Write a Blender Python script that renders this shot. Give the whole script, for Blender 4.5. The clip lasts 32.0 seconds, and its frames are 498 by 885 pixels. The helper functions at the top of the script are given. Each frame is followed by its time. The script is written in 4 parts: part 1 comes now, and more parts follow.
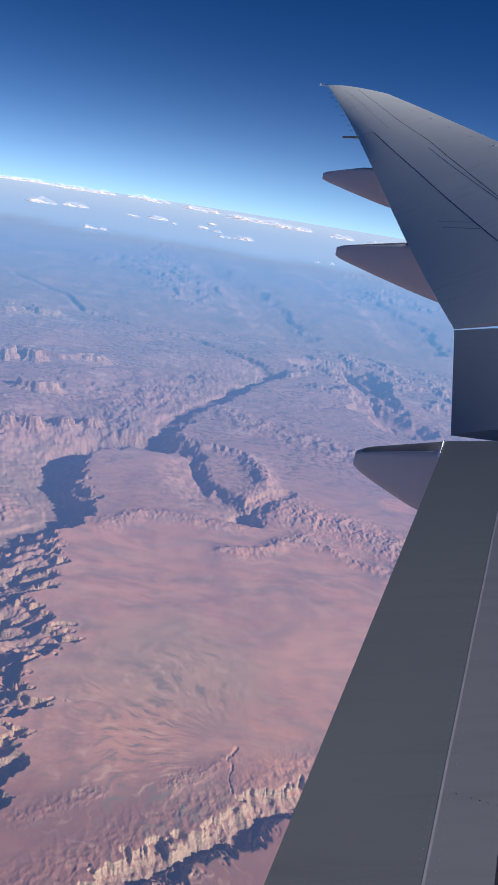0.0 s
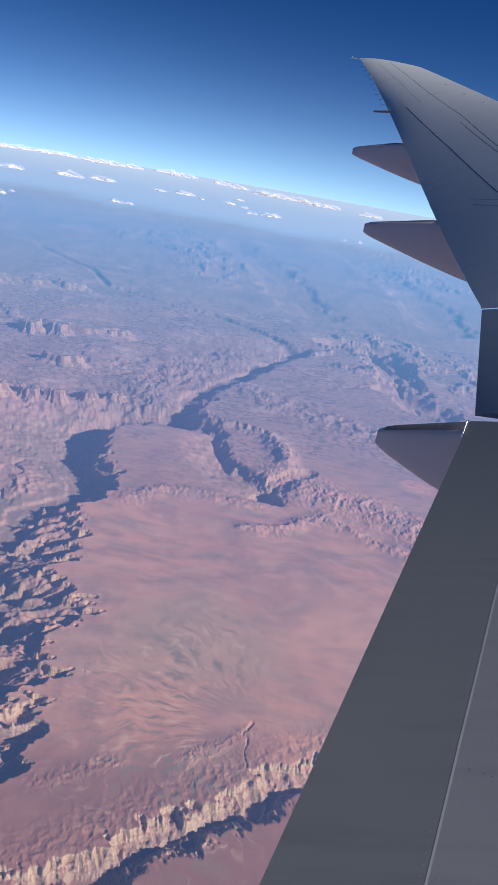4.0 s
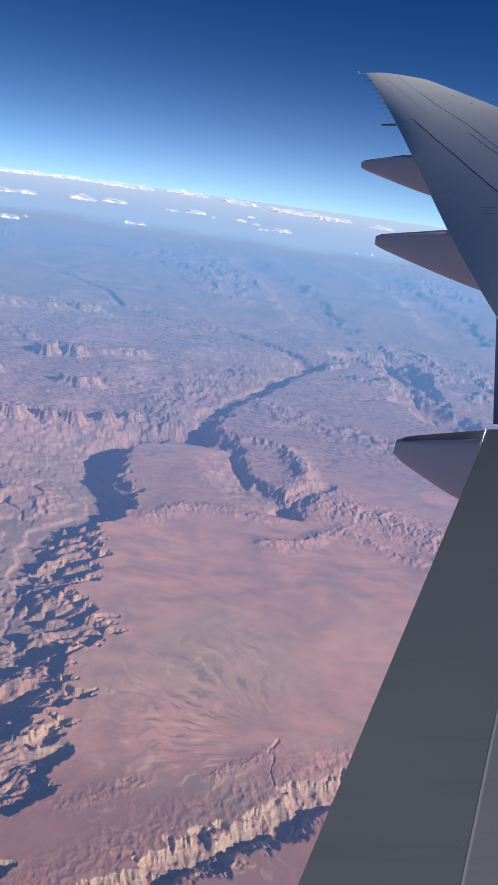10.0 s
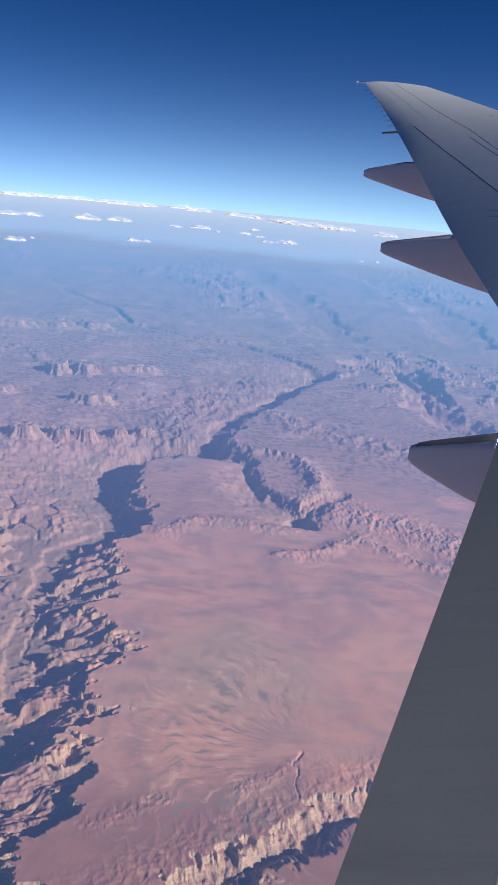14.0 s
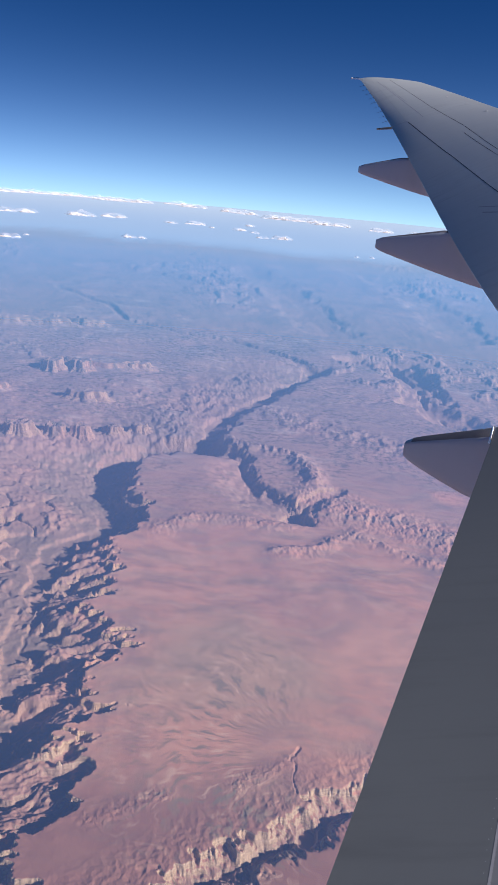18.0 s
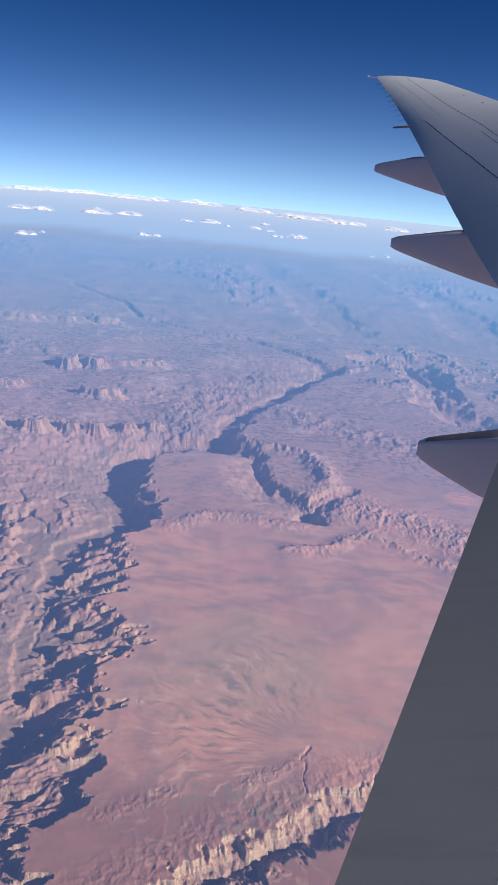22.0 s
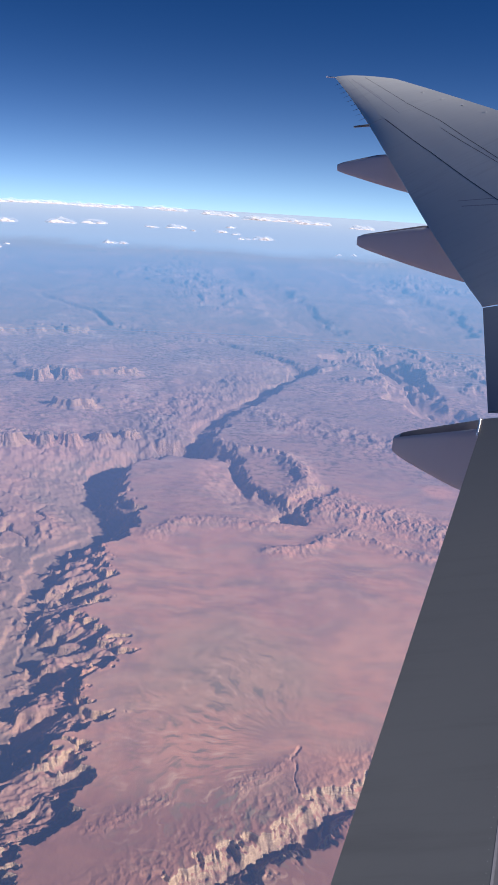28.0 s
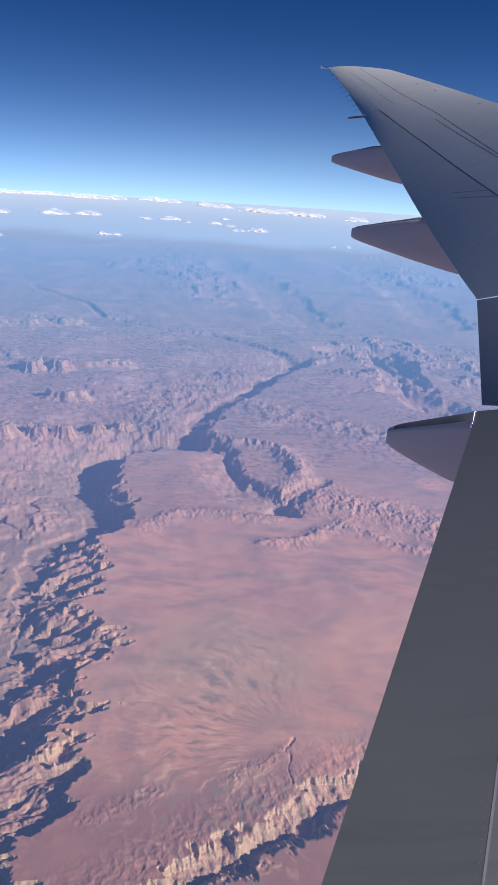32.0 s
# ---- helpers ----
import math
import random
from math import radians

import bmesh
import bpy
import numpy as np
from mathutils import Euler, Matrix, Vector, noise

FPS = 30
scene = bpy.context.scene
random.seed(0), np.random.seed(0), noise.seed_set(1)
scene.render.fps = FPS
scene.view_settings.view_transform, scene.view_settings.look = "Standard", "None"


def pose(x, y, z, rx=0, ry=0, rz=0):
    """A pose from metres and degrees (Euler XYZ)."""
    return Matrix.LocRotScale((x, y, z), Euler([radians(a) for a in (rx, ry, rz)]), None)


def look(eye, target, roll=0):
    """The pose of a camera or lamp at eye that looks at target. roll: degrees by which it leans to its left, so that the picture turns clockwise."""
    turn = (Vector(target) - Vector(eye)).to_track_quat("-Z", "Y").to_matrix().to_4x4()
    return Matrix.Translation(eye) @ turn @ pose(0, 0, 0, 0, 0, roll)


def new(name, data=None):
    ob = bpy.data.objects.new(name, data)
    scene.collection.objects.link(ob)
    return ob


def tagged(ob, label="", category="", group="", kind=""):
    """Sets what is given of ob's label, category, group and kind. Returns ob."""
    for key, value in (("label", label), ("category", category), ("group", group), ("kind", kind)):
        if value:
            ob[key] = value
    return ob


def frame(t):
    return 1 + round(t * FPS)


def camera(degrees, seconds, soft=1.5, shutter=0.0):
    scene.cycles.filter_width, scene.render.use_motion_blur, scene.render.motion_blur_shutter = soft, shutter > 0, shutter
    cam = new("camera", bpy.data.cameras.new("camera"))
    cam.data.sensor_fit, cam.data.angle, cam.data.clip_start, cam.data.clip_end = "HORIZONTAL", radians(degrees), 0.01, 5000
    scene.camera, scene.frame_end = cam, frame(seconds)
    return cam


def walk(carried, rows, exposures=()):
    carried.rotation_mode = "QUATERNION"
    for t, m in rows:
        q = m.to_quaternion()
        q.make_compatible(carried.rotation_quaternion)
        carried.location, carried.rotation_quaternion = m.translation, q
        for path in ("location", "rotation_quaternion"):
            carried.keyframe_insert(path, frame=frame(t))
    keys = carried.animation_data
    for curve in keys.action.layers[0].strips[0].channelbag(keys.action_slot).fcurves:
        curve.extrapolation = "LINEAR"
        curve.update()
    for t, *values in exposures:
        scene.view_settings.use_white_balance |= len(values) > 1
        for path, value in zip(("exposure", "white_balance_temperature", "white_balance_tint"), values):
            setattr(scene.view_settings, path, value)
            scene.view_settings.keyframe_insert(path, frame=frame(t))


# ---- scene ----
cam = camera(36.0, 32.0, soft=1.4)
EYE = 260.0
# seconds, pitch, roll, yaw of the camera held at the cabin window, and its place in metres from the seat's eye point
ROWS = [
    (0, -19.04, 9.21, -3.94, 0.036, 0.075, 0.015), (0.5, -18.50, 10.01, -3.66, 0.040, 0.073, 0.013), (1, -18.64, 11.11, -3.48, 0.043, 0.071, 0.010),
    (1.5, -18.32, 11.12, -3.79, 0.046, 0.069, 0.007), (2, -18.29, 10.35, -3.15, 0.047, 0.069, 0.001), (2.5, -19.06, 10.34, -2.73, 0.048, 0.068, -0.005),
    (3, -20.17, 10.02, -2.38, 0.048, 0.068, -0.011), (3.5, -20.92, 10.01, -2.51, 0.048, 0.067, -0.017), (5.5, -20.57, 10.00, -2.23, 0.047, 0.051, -0.025),
    (6, -19.92, 9.85, -2.12, 0.047, 0.051, -0.023), (6.5, -19.73, 9.67, -1.89, 0.048, 0.052, -0.020), (7, -19.67, 9.58, -1.72, 0.048, 0.052, -0.018),
    (7.5, -19.50, 9.48, -1.66, 0.048, 0.051, -0.017), (8, -19.26, 9.41, -1.75, 0.048, 0.049, -0.016), (8.5, -19.13, 9.04, -1.62, 0.047, 0.047, -0.015),
    (9, -19.03, 8.56, -1.28, 0.045, 0.043, -0.016), (9.5, -19.30, 8.10, -1.09, 0.043, 0.040, -0.017), (10, -19.98, 7.84, -0.92, 0.041, 0.038, -0.019),
    (10.5, -20.39, 7.74, -0.87, 0.037, 0.036, -0.020), (11, -20.22, 7.87, -1.15, 0.033, 0.034, -0.021), (11.5, -19.82, 7.90, -1.40, 0.029, 0.032, -0.021),
    (12, -19.59, 7.26, -1.33, 0.027, 0.030, -0.021), (12.5, -19.88, 6.15, -0.56, 0.027, 0.027, -0.021), (13, -20.02, 5.45, 0.24, 0.026, 0.024, -0.022),
    (13.5, -19.86, 5.42, 0.37, 0.025, 0.022, -0.021), (14, -19.21, 5.37, 0.16, 0.025, 0.021, -0.019), (14.5, -18.47, 5.28, 0.14, 0.025, 0.020, -0.018),
    (16.5, -19.61, 5.19, 0.32, 0.029, -0.014, -0.007), (17, -19.74, 5.21, 0.20, 0.029, -0.017, -0.005), (17.5, -19.57, 5.30, 0.01, 0.029, -0.021, -0.004),
    (18, -19.46, 5.24, -0.17, 0.029, -0.027, -0.004), (18.5, -19.38, 4.35, -0.23, 0.029, -0.035, -0.005), (19, -19.10, 2.74, 0.23, 0.029, -0.044, -0.007),
    (19.5, -18.47, 1.66, 0.55, 0.029, -0.051, -0.008), (20, -18.06, 1.06, 0.52, 0.029, -0.054, -0.009), (20.5, -18.20, 1.74, 0.33, 0.028, -0.054, -0.009),
    (21, -18.87, 4.03, -0.15, 0.027, -0.050, -0.008), (21.5, -19.56, 5.46, -0.24, 0.027, -0.045, -0.006), (22, -19.66, 5.42, 0.85, 0.027, -0.041, -0.005),
    (22.5, -19.43, 5.00, 1.54, 0.027, -0.038, -0.005), (23, -19.19, 4.81, 1.24, 0.026, -0.035, -0.005), (23.5, -19.07, 4.59, 0.44, 0.025, -0.033, -0.006),
    (24, -19.12, 4.25, -0.24, 0.024, -0.031, -0.006), (24.5, -19.37, 3.96, -0.55, 0.024, -0.031, -0.007), (25, -19.53, 3.83, -0.68, 0.025, -0.031, -0.008),
    (25.5, -19.55, 3.56, -0.66, 0.026, -0.033, -0.010), (27.5, -19.14, 3.46, -0.84, 0.028, -0.043, -0.009), (28, -19.30, 3.41, -1.03, 0.026, -0.041, -0.009),
    (28.5, -19.35, 3.42, -1.25, 0.025, -0.039, -0.009), (29, -19.28, 3.48, -1.40, 0.025, -0.037, -0.008), (29.5, -19.25, 3.70, -1.60, 0.025, -0.036, -0.008),
    (30, -19.26, 3.81, -1.53, 0.025, -0.034, -0.008), (30.5, -19.32, 3.88, -1.45, 0.025, -0.033, -0.009), (31, -19.38, 3.75, -1.38, 0.024, -0.033, -0.010),
    (31.5, -19.65, 3.63, -1.49, 0.024, -0.034, -0.011), (32, -19.85, 3.56, -1.53, 0.025, -0.034, -0.011),
]
walk(cam, [(t, pose(dx, dy, EYE + dz, 90 + p, 0, y) @ pose(0, 0, 0, 0, 0, r)) for t, p, r, y, dx, dy, dz in ROWS],
     exposures=[(0.0, 0.18, 5750, 19), (16.0, 0.2, 5820, 20), (32.0, 0.26, 5960, 22)])

# ---- light: low sun from ahead of the wing, clear high-altitude sky ----
SUN_EL, SUN_AZ = 24.5, 111.0          # degrees above the horizon, clockwise from +y
world = bpy.data.worlds.new("sky")
scene.world = world
world.use_nodes = True
wn = world.node_tree
wn.nodes.clear()
w_out = wn.nodes.new("ShaderNodeOutputWorld")
w_bg = wn.nodes.new("ShaderNodeBackground")
w_sky = wn.nodes.new("ShaderNodeTexSky")
w_sky.sky_type = "NISHITA"
w_sky.sun_disc = False
w_sky.sun_elevation = radians(SUN_EL)
w_sky.sun_rotation = radians(SUN_AZ)
w_sky.altitude = 8000
w_sky.air_density, w_sky.dust_density, w_sky.ozone_density = 1.2, 0.25, 6.0
# from this height the horizon lies some three degrees below eye level, so the sky starts there
w_co = wn.nodes.new("ShaderNodeTexCoord")
w_map = wn.nodes.new("ShaderNodeMapping")
w_map.inputs["Location"].default_value = (0, 0, 0.14)
w_map.inputs["Scale"].default_value = (1, 1, 2.4)
wn.links.new(w_co.outputs["Generated"], w_map.inputs["Vector"])
wn.links.new(w_map.outputs["Vector"], w_sky.inputs["Vector"])
# pale glow of the thick air along the whole horizon
w_sep = wn.nodes.new("ShaderNodeSeparateXYZ")
wn.links.new(w_co.outputs["Generated"], w_sep.inputs[0])
w_up = wn.nodes.new("ShaderNodeMath")
w_up.operation, w_up.inputs[1].default_value, w_up.inputs[2].default_value = "MULTIPLY_ADD", -19.0, -0.95
wn.links.new(w_sep.outputs[2], w_up.inputs[0])
w_exp = wn.nodes.new("ShaderNodeMath")
w_exp.operation, w_exp.use_clamp = "EXPONENT", True
wn.links.new(w_up.outputs[0], w_exp.inputs[0])
w_fac = wn.nodes.new("ShaderNodeMath")
w_fac.operation, w_fac.inputs[1].default_value = "MULTIPLY", 0.9
wn.links.new(w_exp.outputs[0], w_fac.inputs[0])
w_mix = wn.nodes.new("ShaderNodeMix")
w_mix.data_type = "RGBA"
w_mix.inputs[7].default_value = (4.9, 7.4, 7.3, 1)
wn.links.new(w_fac.outputs[0], w_mix.inputs[0])
w_blue = wn.nodes.new("ShaderNodeMix")
w_blue.data_type, w_blue.blend_type = "RGBA", "MULTIPLY"
w_blue.inputs[0].default_value = 1.0
w_blue.inputs[7].default_value = (0.18, 0.70, 0.93, 1)          # thin, very clear air
wn.links.new(w_sky.outputs["Color"], w_blue.inputs[6])
wn.links.new(w_blue.outputs[2], w_mix.inputs[6])
wn.links.new(w_mix.outputs[2], w_bg.inputs["Color"])
w_bg.inputs["Strength"].default_value = 0.112
wn.links.new(w_bg.outputs["Background"], w_out.inputs["Surface"])
sun_data = bpy.data.lights.new("sun", "SUN")
sun_data.energy, sun_data.angle, sun_data.color = 5.0, radians(0.5), (1.0, 0.90, 0.78)
sun = new("sun", sun_data)
_a, _e = radians(SUN_AZ), radians(SUN_EL)
SUN_DIR = Vector((math.sin(_a) * math.cos(_e), math.cos(_a) * math.cos(_e), math.sin(_e)))
sun.matrix_world = look(SUN_DIR * 500 + Vector((0, 0, 400)), (0, 0, 400))


# ---- materials ----
class Nodes:
    """Short names for building a node material."""

    def __init__(self, name):
        self.m = bpy.data.materials.new(name)
        self.m.use_nodes = True
        self.t = self.m.node_tree
        self.t.nodes.clear()
        self.out = self.t.nodes.new("ShaderNodeOutputMaterial")

    def put(self, kind, **inputs):
        n = self.t.nodes.new(kind)
        for k, v in inputs.items():
            self.set(n, k.replace("_", " "), v)
        return n

    def set(self, n, key, v):
        if isinstance(v, bpy.types.NodeSocket):
            self.t.links.new(v, n.inputs[key])
        else:
            n.inputs[key].default_value = v

    def math(self, op, a, b=0.0, c=0.0, clamp=False):
        n = self.t.nodes.new("ShaderNodeMath")
        n.operation, n.use_clamp = op, clamp
        for i, v in enumerate((a, b, c)):
            self.set(n, i, v)
        return n.outputs[0]

    def noise(self, vec, scale, detail=6, rough=0.55, dist=0.0):
        n = self.put("ShaderNodeTexNoise", Scale=scale, Detail=detail, Roughness=rough, Distortion=dist)
        if vec is not None:
            self.t.links.new(vec, n.inputs["Vector"])
        return n.outputs["Fac"]

    def ramp(self, fac, lo, hi):
        n = self.t.nodes.new("ShaderNodeMapRange")
        n.interpolation_type = "SMOOTHSTEP"
        self.set(n, 0, fac)
        self.set(n, 1, lo)
        self.set(n, 2, hi)
        return n.outputs[0]

    def mix(self, fac, a, b, blend="MIX"):
        n = self.t.nodes.new("ShaderNodeMix")
        n.data_type, n.blend_type = "RGBA", blend
        self.set(n, 0, fac)
        self.set(n, 6, a if isinstance(a, bpy.types.NodeSocket) else (*a, 1))
        self.set(n, 7, b if isinstance(b, bpy.types.NodeSocket) else (*b, 1))
        return n.outputs[2]

    def bump(self, height, strength, distance):
        n = self.put("ShaderNodeBump", Strength=strength, Distance=distance, Height=height)
        return n.outputs["Normal"]

    def surface(self, color, rough, metal=0.0, normal=None, spec=0.5):
        n = self.put("ShaderNodeBsdfPrincipled", Roughness=rough, Metallic=metal)
        self.set(n, "Base Color", color if isinstance(color, bpy.types.NodeSocket) else (*color, 1))
        self.set(n, "Specular IOR Level", spec)
        if normal is not None:
            self.set(n, "Normal", normal)
        self.t.links.new(n.outputs[0], self.out.inputs["Surface"])
        return self.m


def paint(name, color, rough, streak=0.12, metal=0.0, spec=0.5):
    """Weathered aircraft paint: broad soft stains, fine chordwise dirt streaks, faint orange peel."""
    n = Nodes(name)
    co = n.put("ShaderNodeTexCoord").outputs["Object"]
    mp = n.put("ShaderNodeMapping", Vector=co, Rotation=(0, 0, radians(-22)), Scale=(0.5, 5.0, 1.0)).outputs[0]
    big = n.noise(co, 0.45, 5)
    fine = n.noise(mp, 1.6, 8, 0.62)
    grain = n.noise(co, 60, 3)
    dirt = n.math("MULTIPLY", n.ramp(fine, 0.45, 0.8), n.ramp(big, 0.3, 0.7))
    c = n.mix(n.math("MULTIPLY", dirt, streak * 4), color, [v * 0.55 for v in color])
    c = n.mix(n.math("MULTIPLY", n.ramp(big, 0.35, 0.75), streak), c, [min(1, v * 1.35) for v in color])
    r = n.math("ADD", rough - 0.06, n.math("MULTIPLY", big, 0.14))
    h = n.math("ADD", n.math("MULTIPLY", n.noise(co, 1.1, 3), 1.0), n.math("MULTIPLY", grain, 0.02))
    return n.surface(c, r, metal, n.bump(h, 0.25, 0.02), spec)


def plain(name, color, rough, metal=0.0):
    n = Nodes(name)
    co = n.put("ShaderNodeTexCoord").outputs["Object"]
    f = n.noise(co, 9, 5)
    return n.surface(n.mix(f, [v * 0.75 for v in color], [min(1, v * 1.2) for v in color]), rough, metal)


WING_PAINT = paint("wing_paint", (0.55, 0.585, 0.545), 0.36)
AILERON_PAINT = paint("aileron_paint", (0.50, 0.535, 0.50), 0.32)
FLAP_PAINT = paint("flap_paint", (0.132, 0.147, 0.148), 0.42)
# blue in the base colour imitates dark sky mirrored in the flaperon
FLAPERON_SKY_TONE = paint("flaperon_sky_tone", (0.15, 0.19, 0.24), 0.30)
# lighter base colour stands in for more light on the panel ahead of the flap
LIT_SHROUD_PAINT = paint("lit_shroud_paint", (0.185, 0.195, 0.20), 0.36)
JOINT_PAINT = plain("joint_paint", (0.32, 0.33, 0.335), 0.5)
FAIRING_PAINT = paint("fairing_paint", (0.445, 0.47, 0.50), 0.45, 0.08)
SEAL = plain("dark_seal", (0.025, 0.026, 0.03), 0.6)
PALE_SEAL = plain("pale_sealant", (0.36, 0.37, 0.39), 0.55)
BARE_METAL = plain("bare_metal", (0.75, 0.75, 0.77), 0.25, 1.0)
LAMP_GLASS = plain("lamp_glass", (0.85, 0.86, 0.88), 0.12)
# dark colour that stands for shade on the fairing tops
TOP_SHADE = plain("dark_strip", (0.13, 0.13, 0.14), 0.8)
STAIN = plain("oil_stain", (0.30, 0.31, 0.31), 0.5)
TAB_WHITE = plain("tab_white", (0.85, 0.85, 0.83), 0.5)
RUBBER = plain("black_rod", (0.02, 0.02, 0.022), 0.5)


FAN = (36.0, 300.0)          # mouth of the dry wash on the plain


def ground_material():
    n = Nodes("desert_ground")
    geo = n.put("ShaderNodeNewGeometry")
    pos = geo.outputs["Position"]
    sep = n.put("ShaderNodeSeparateXYZ", Vector=pos)
    z = sep.outputs[2]
    nz = n.put("ShaderNodeSeparateXYZ", Vector=geo.outputs["Normal"]).outputs[2]
    flat = n.put("ShaderNodeMapping", Vector=pos, Scale=(1, 1, 0.0)).outputs[0]
    # wind- and water-drawn streaks on the plain
    wob = n.put("ShaderNodeTexNoise", Scale=0.012, Detail=3)
    n.t.links.new(flat, wob.inputs["Vector"])
    sh = n.put("ShaderNodeVectorMath")
    sh.operation = "MULTIPLY_ADD"
    n.t.links.new(wob.outputs["Color"], sh.inputs[0])
    sh.inputs[1].default_value = (60, 60, 0)
    n.t.links.new(flat, sh.inputs[2])
    streak_co = n.put("ShaderNodeMapping", Vector=sh.outputs[0], Rotation=(0, 0, radians(35)), Scale=(0.35, 1.3, 1)).outputs[0]
    streak = n.noise(streak_co, 0.06, 9, 0.6)
    big = n.noise(flat, 0.0065, 5, 0.5)
    mid = n.noise(sh.outputs[0], 0.03, 8, 0.6)
    fine = n.noise(flat, 0.45, 6, 0.65)
    c = n.mix(n.ramp(big, 0.38, 0.62), (0.69, 0.335, 0.20), (0.525, 0.265, 0.175))
    c = n.mix(n.math("MULTIPLY", n.ramp(streak, 0.42, 0.64), 0.6), c, (0.46, 0.32, 0.205))
    c = n.mix(n.math("MULTIPLY", n.ramp(mid, 0.46, 0.72), 0.6), c, (0.66, 0.355, 0.23))
    c = n.mix(n.math("MULTIPLY", n.ramp(mid, 0.54, 0.30), 0.5), c, (0.27, 0.175, 0.16))
    c = n.mix(n.math("MULTIPLY", n.ramp(fine, 0.45, 0.72), 0.26), c, (0.2, 0.15, 0.13))
    mott = n.noise(flat, 0.11, 8, 0.68)
    c = n.mix(n.math("MULTIPLY", n.ramp(mott, 0.5, 0.68), 0.32), c, (0.27, 0.19, 0.155))
    c = n.mix(n.math("MULTIPLY", n.ramp(mott, 0.48, 0.32), 0.32), c, (0.70, 0.43, 0.29))
    brush_co = n.put("ShaderNodeMapping", Vector=sh.outputs[0], Rotation=(0, 0, radians(-40)), Scale=(0.42, 1.0, 1)).outputs[0]
    brush = n.noise(brush_co, 0.075, 9, 0.64, 0.15)
    area = n.ramp(n.noise(flat, 0.011, 4), 0.32, 0.56)
    c = n.mix(n.math("MULTIPLY", n.math("MULTIPLY", n.ramp(brush, 0.45, 0.66), area), 0.6), c, (0.31, 0.205, 0.15))
    c = n.mix(n.math("MULTIPLY", n.math("MULTIPLY", n.ramp(brush, 0.52, 0.30), area), 0.45), c, (0.68, 0.40, 0.25))
    # a fan of olive silt in the middle of the plain and a drift of orange sand
    for centre, size, tone, share in (((-6.0, 297.0, 0.0), 32.0, (0.74, 0.36, 0.215), 0.6), ((85.0, 390.0, 0.0), 60.0, (0.70, 0.40, 0.24), 0.4), ((5.0, 360.0, 0.0), 75.0, (0.50, 0.35, 0.20), 0.6), ((183.0, 635.0, 0.0), 24.0, (0.86, 0.40, 0.24), 1.0), ((-190.0, 1004.0, 0.0), 62.0, (0.13, 0.12, 0.09), 0.8), ((-80.0, 745.0, 0.0), 90.0, (0.25, 0.19, 0.15), 0.75), ((0.0, 860.0, 0.0), 110.0, (0.25, 0.20, 0.16), 0.7)):
        away = n.put("ShaderNodeVectorMath")
        away.operation = "DISTANCE"
        n.t.links.new(sh.outputs[0], away.inputs[0])
        away.inputs[1].default_value = (centre[0] + 30, centre[1] + 30, 0)
        c = n.mix(n.math("MULTIPLY", n.ramp(away.outputs["Value"], size, size * 0.25), share), c, tone)
    # darker gravel on the southern edge of the plain
    c = n.mix(n.math("MULTIPLY", n.ramp(n.math("ADD", sep.outputs[1], n.math("MULTIPLY", mid, 60.0)), 330.0, 280.0), 0.8), c, (0.315, 0.155, 0.11))
    # strokes of silt that fan out from the mouth of a dry wash
    off = n.put("ShaderNodeVectorMath", Vector=flat)
    off.operation = "SUBTRACT"
    off.inputs[1].default_value = (FAN[0], FAN[1], 0)
    fx = n.put("ShaderNodeSeparateXYZ", Vector=off.outputs[0])
    bend = n.math("MULTIPLY", n.math("SUBTRACT", n.noise(flat, 0.02, 4), 0.5), 0.9)
    ang = n.math("ADD", n.math("ARCTAN2", fx.outputs[0], fx.outputs[1]), bend)
    rad = n.put("ShaderNodeVectorMath", Vector=off.outputs[0])
    rad.operation = "LENGTH"
    fan_co = n.put("ShaderNodeCombineXYZ", X=n.math("MULTIPLY", ang, 12.0), Y=n.math("MULTIPLY", rad.outputs["Value"], 0.075))
    stroke = n.noise(fan_co.outputs[0], 1.0, 8, 0.6, 0.0)
    reach = n.math("MULTIPLY", n.ramp(rad.outputs["Value"], 125.0, 45.0), n.ramp(rad.outputs["Value"], 8.0, 40.0))
    reach = n.math("MULTIPLY", reach, n.math("MULTIPLY", n.ramp(fx.outputs[0], 18.0, -12.0), n.ramp(n.noise(flat, 0.035, 5, 0.6), 0.28, 0.50)))
    c = n.mix(n.math("MULTIPLY", n.math("MULTIPLY", n.ramp(stroke, 0.49, 0.64), reach), 0.95), c, (0.29, 0.225, 0.145))
    c = n.mix(n.math("MULTIPLY", n.math("MULTIPLY", n.ramp(stroke, 0.48, 0.33), reach), 0.8), c, (0.72, 0.47, 0.29))
    # greyer tone towards the north, dotted with scrub
    north = n.ramp(n.math("ADD", sep.outputs[1], n.math("MULTIPLY", mid, 160.0)), 560.0, 840.0)
    c = n.mix(n.math("MULTIPLY", north, 0.6), c, n.mix(n.ramp(big, 0.35, 0.65), (0.37, 0.26, 0.225), (0.30, 0.235, 0.20)))
    scrub = n.math("MULTIPLY", n.ramp(n.noise(flat, 0.14, 9, 0.75), 0.47, 0.60), n.ramp(n.noise(flat, 0.012, 5, 0.6), 0.36, 0.6))
    c = n.mix(n.math("MULTIPLY", n.math("MULTIPLY", scrub, north), 0.85), c, (0.11, 0.105, 0.075))
    groves = n.math("MULTIPLY", n.ramp(n.noise(flat, 0.035, 8, 0.72), 0.50, 0.62), n.ramp(n.noise(flat, 0.004, 5, 0.6), 0.36, 0.58))
    c = n.mix(n.math("MULTIPLY", n.math("MULTIPLY", groves, north), 0.5), c, (0.10, 0.10, 0.08))
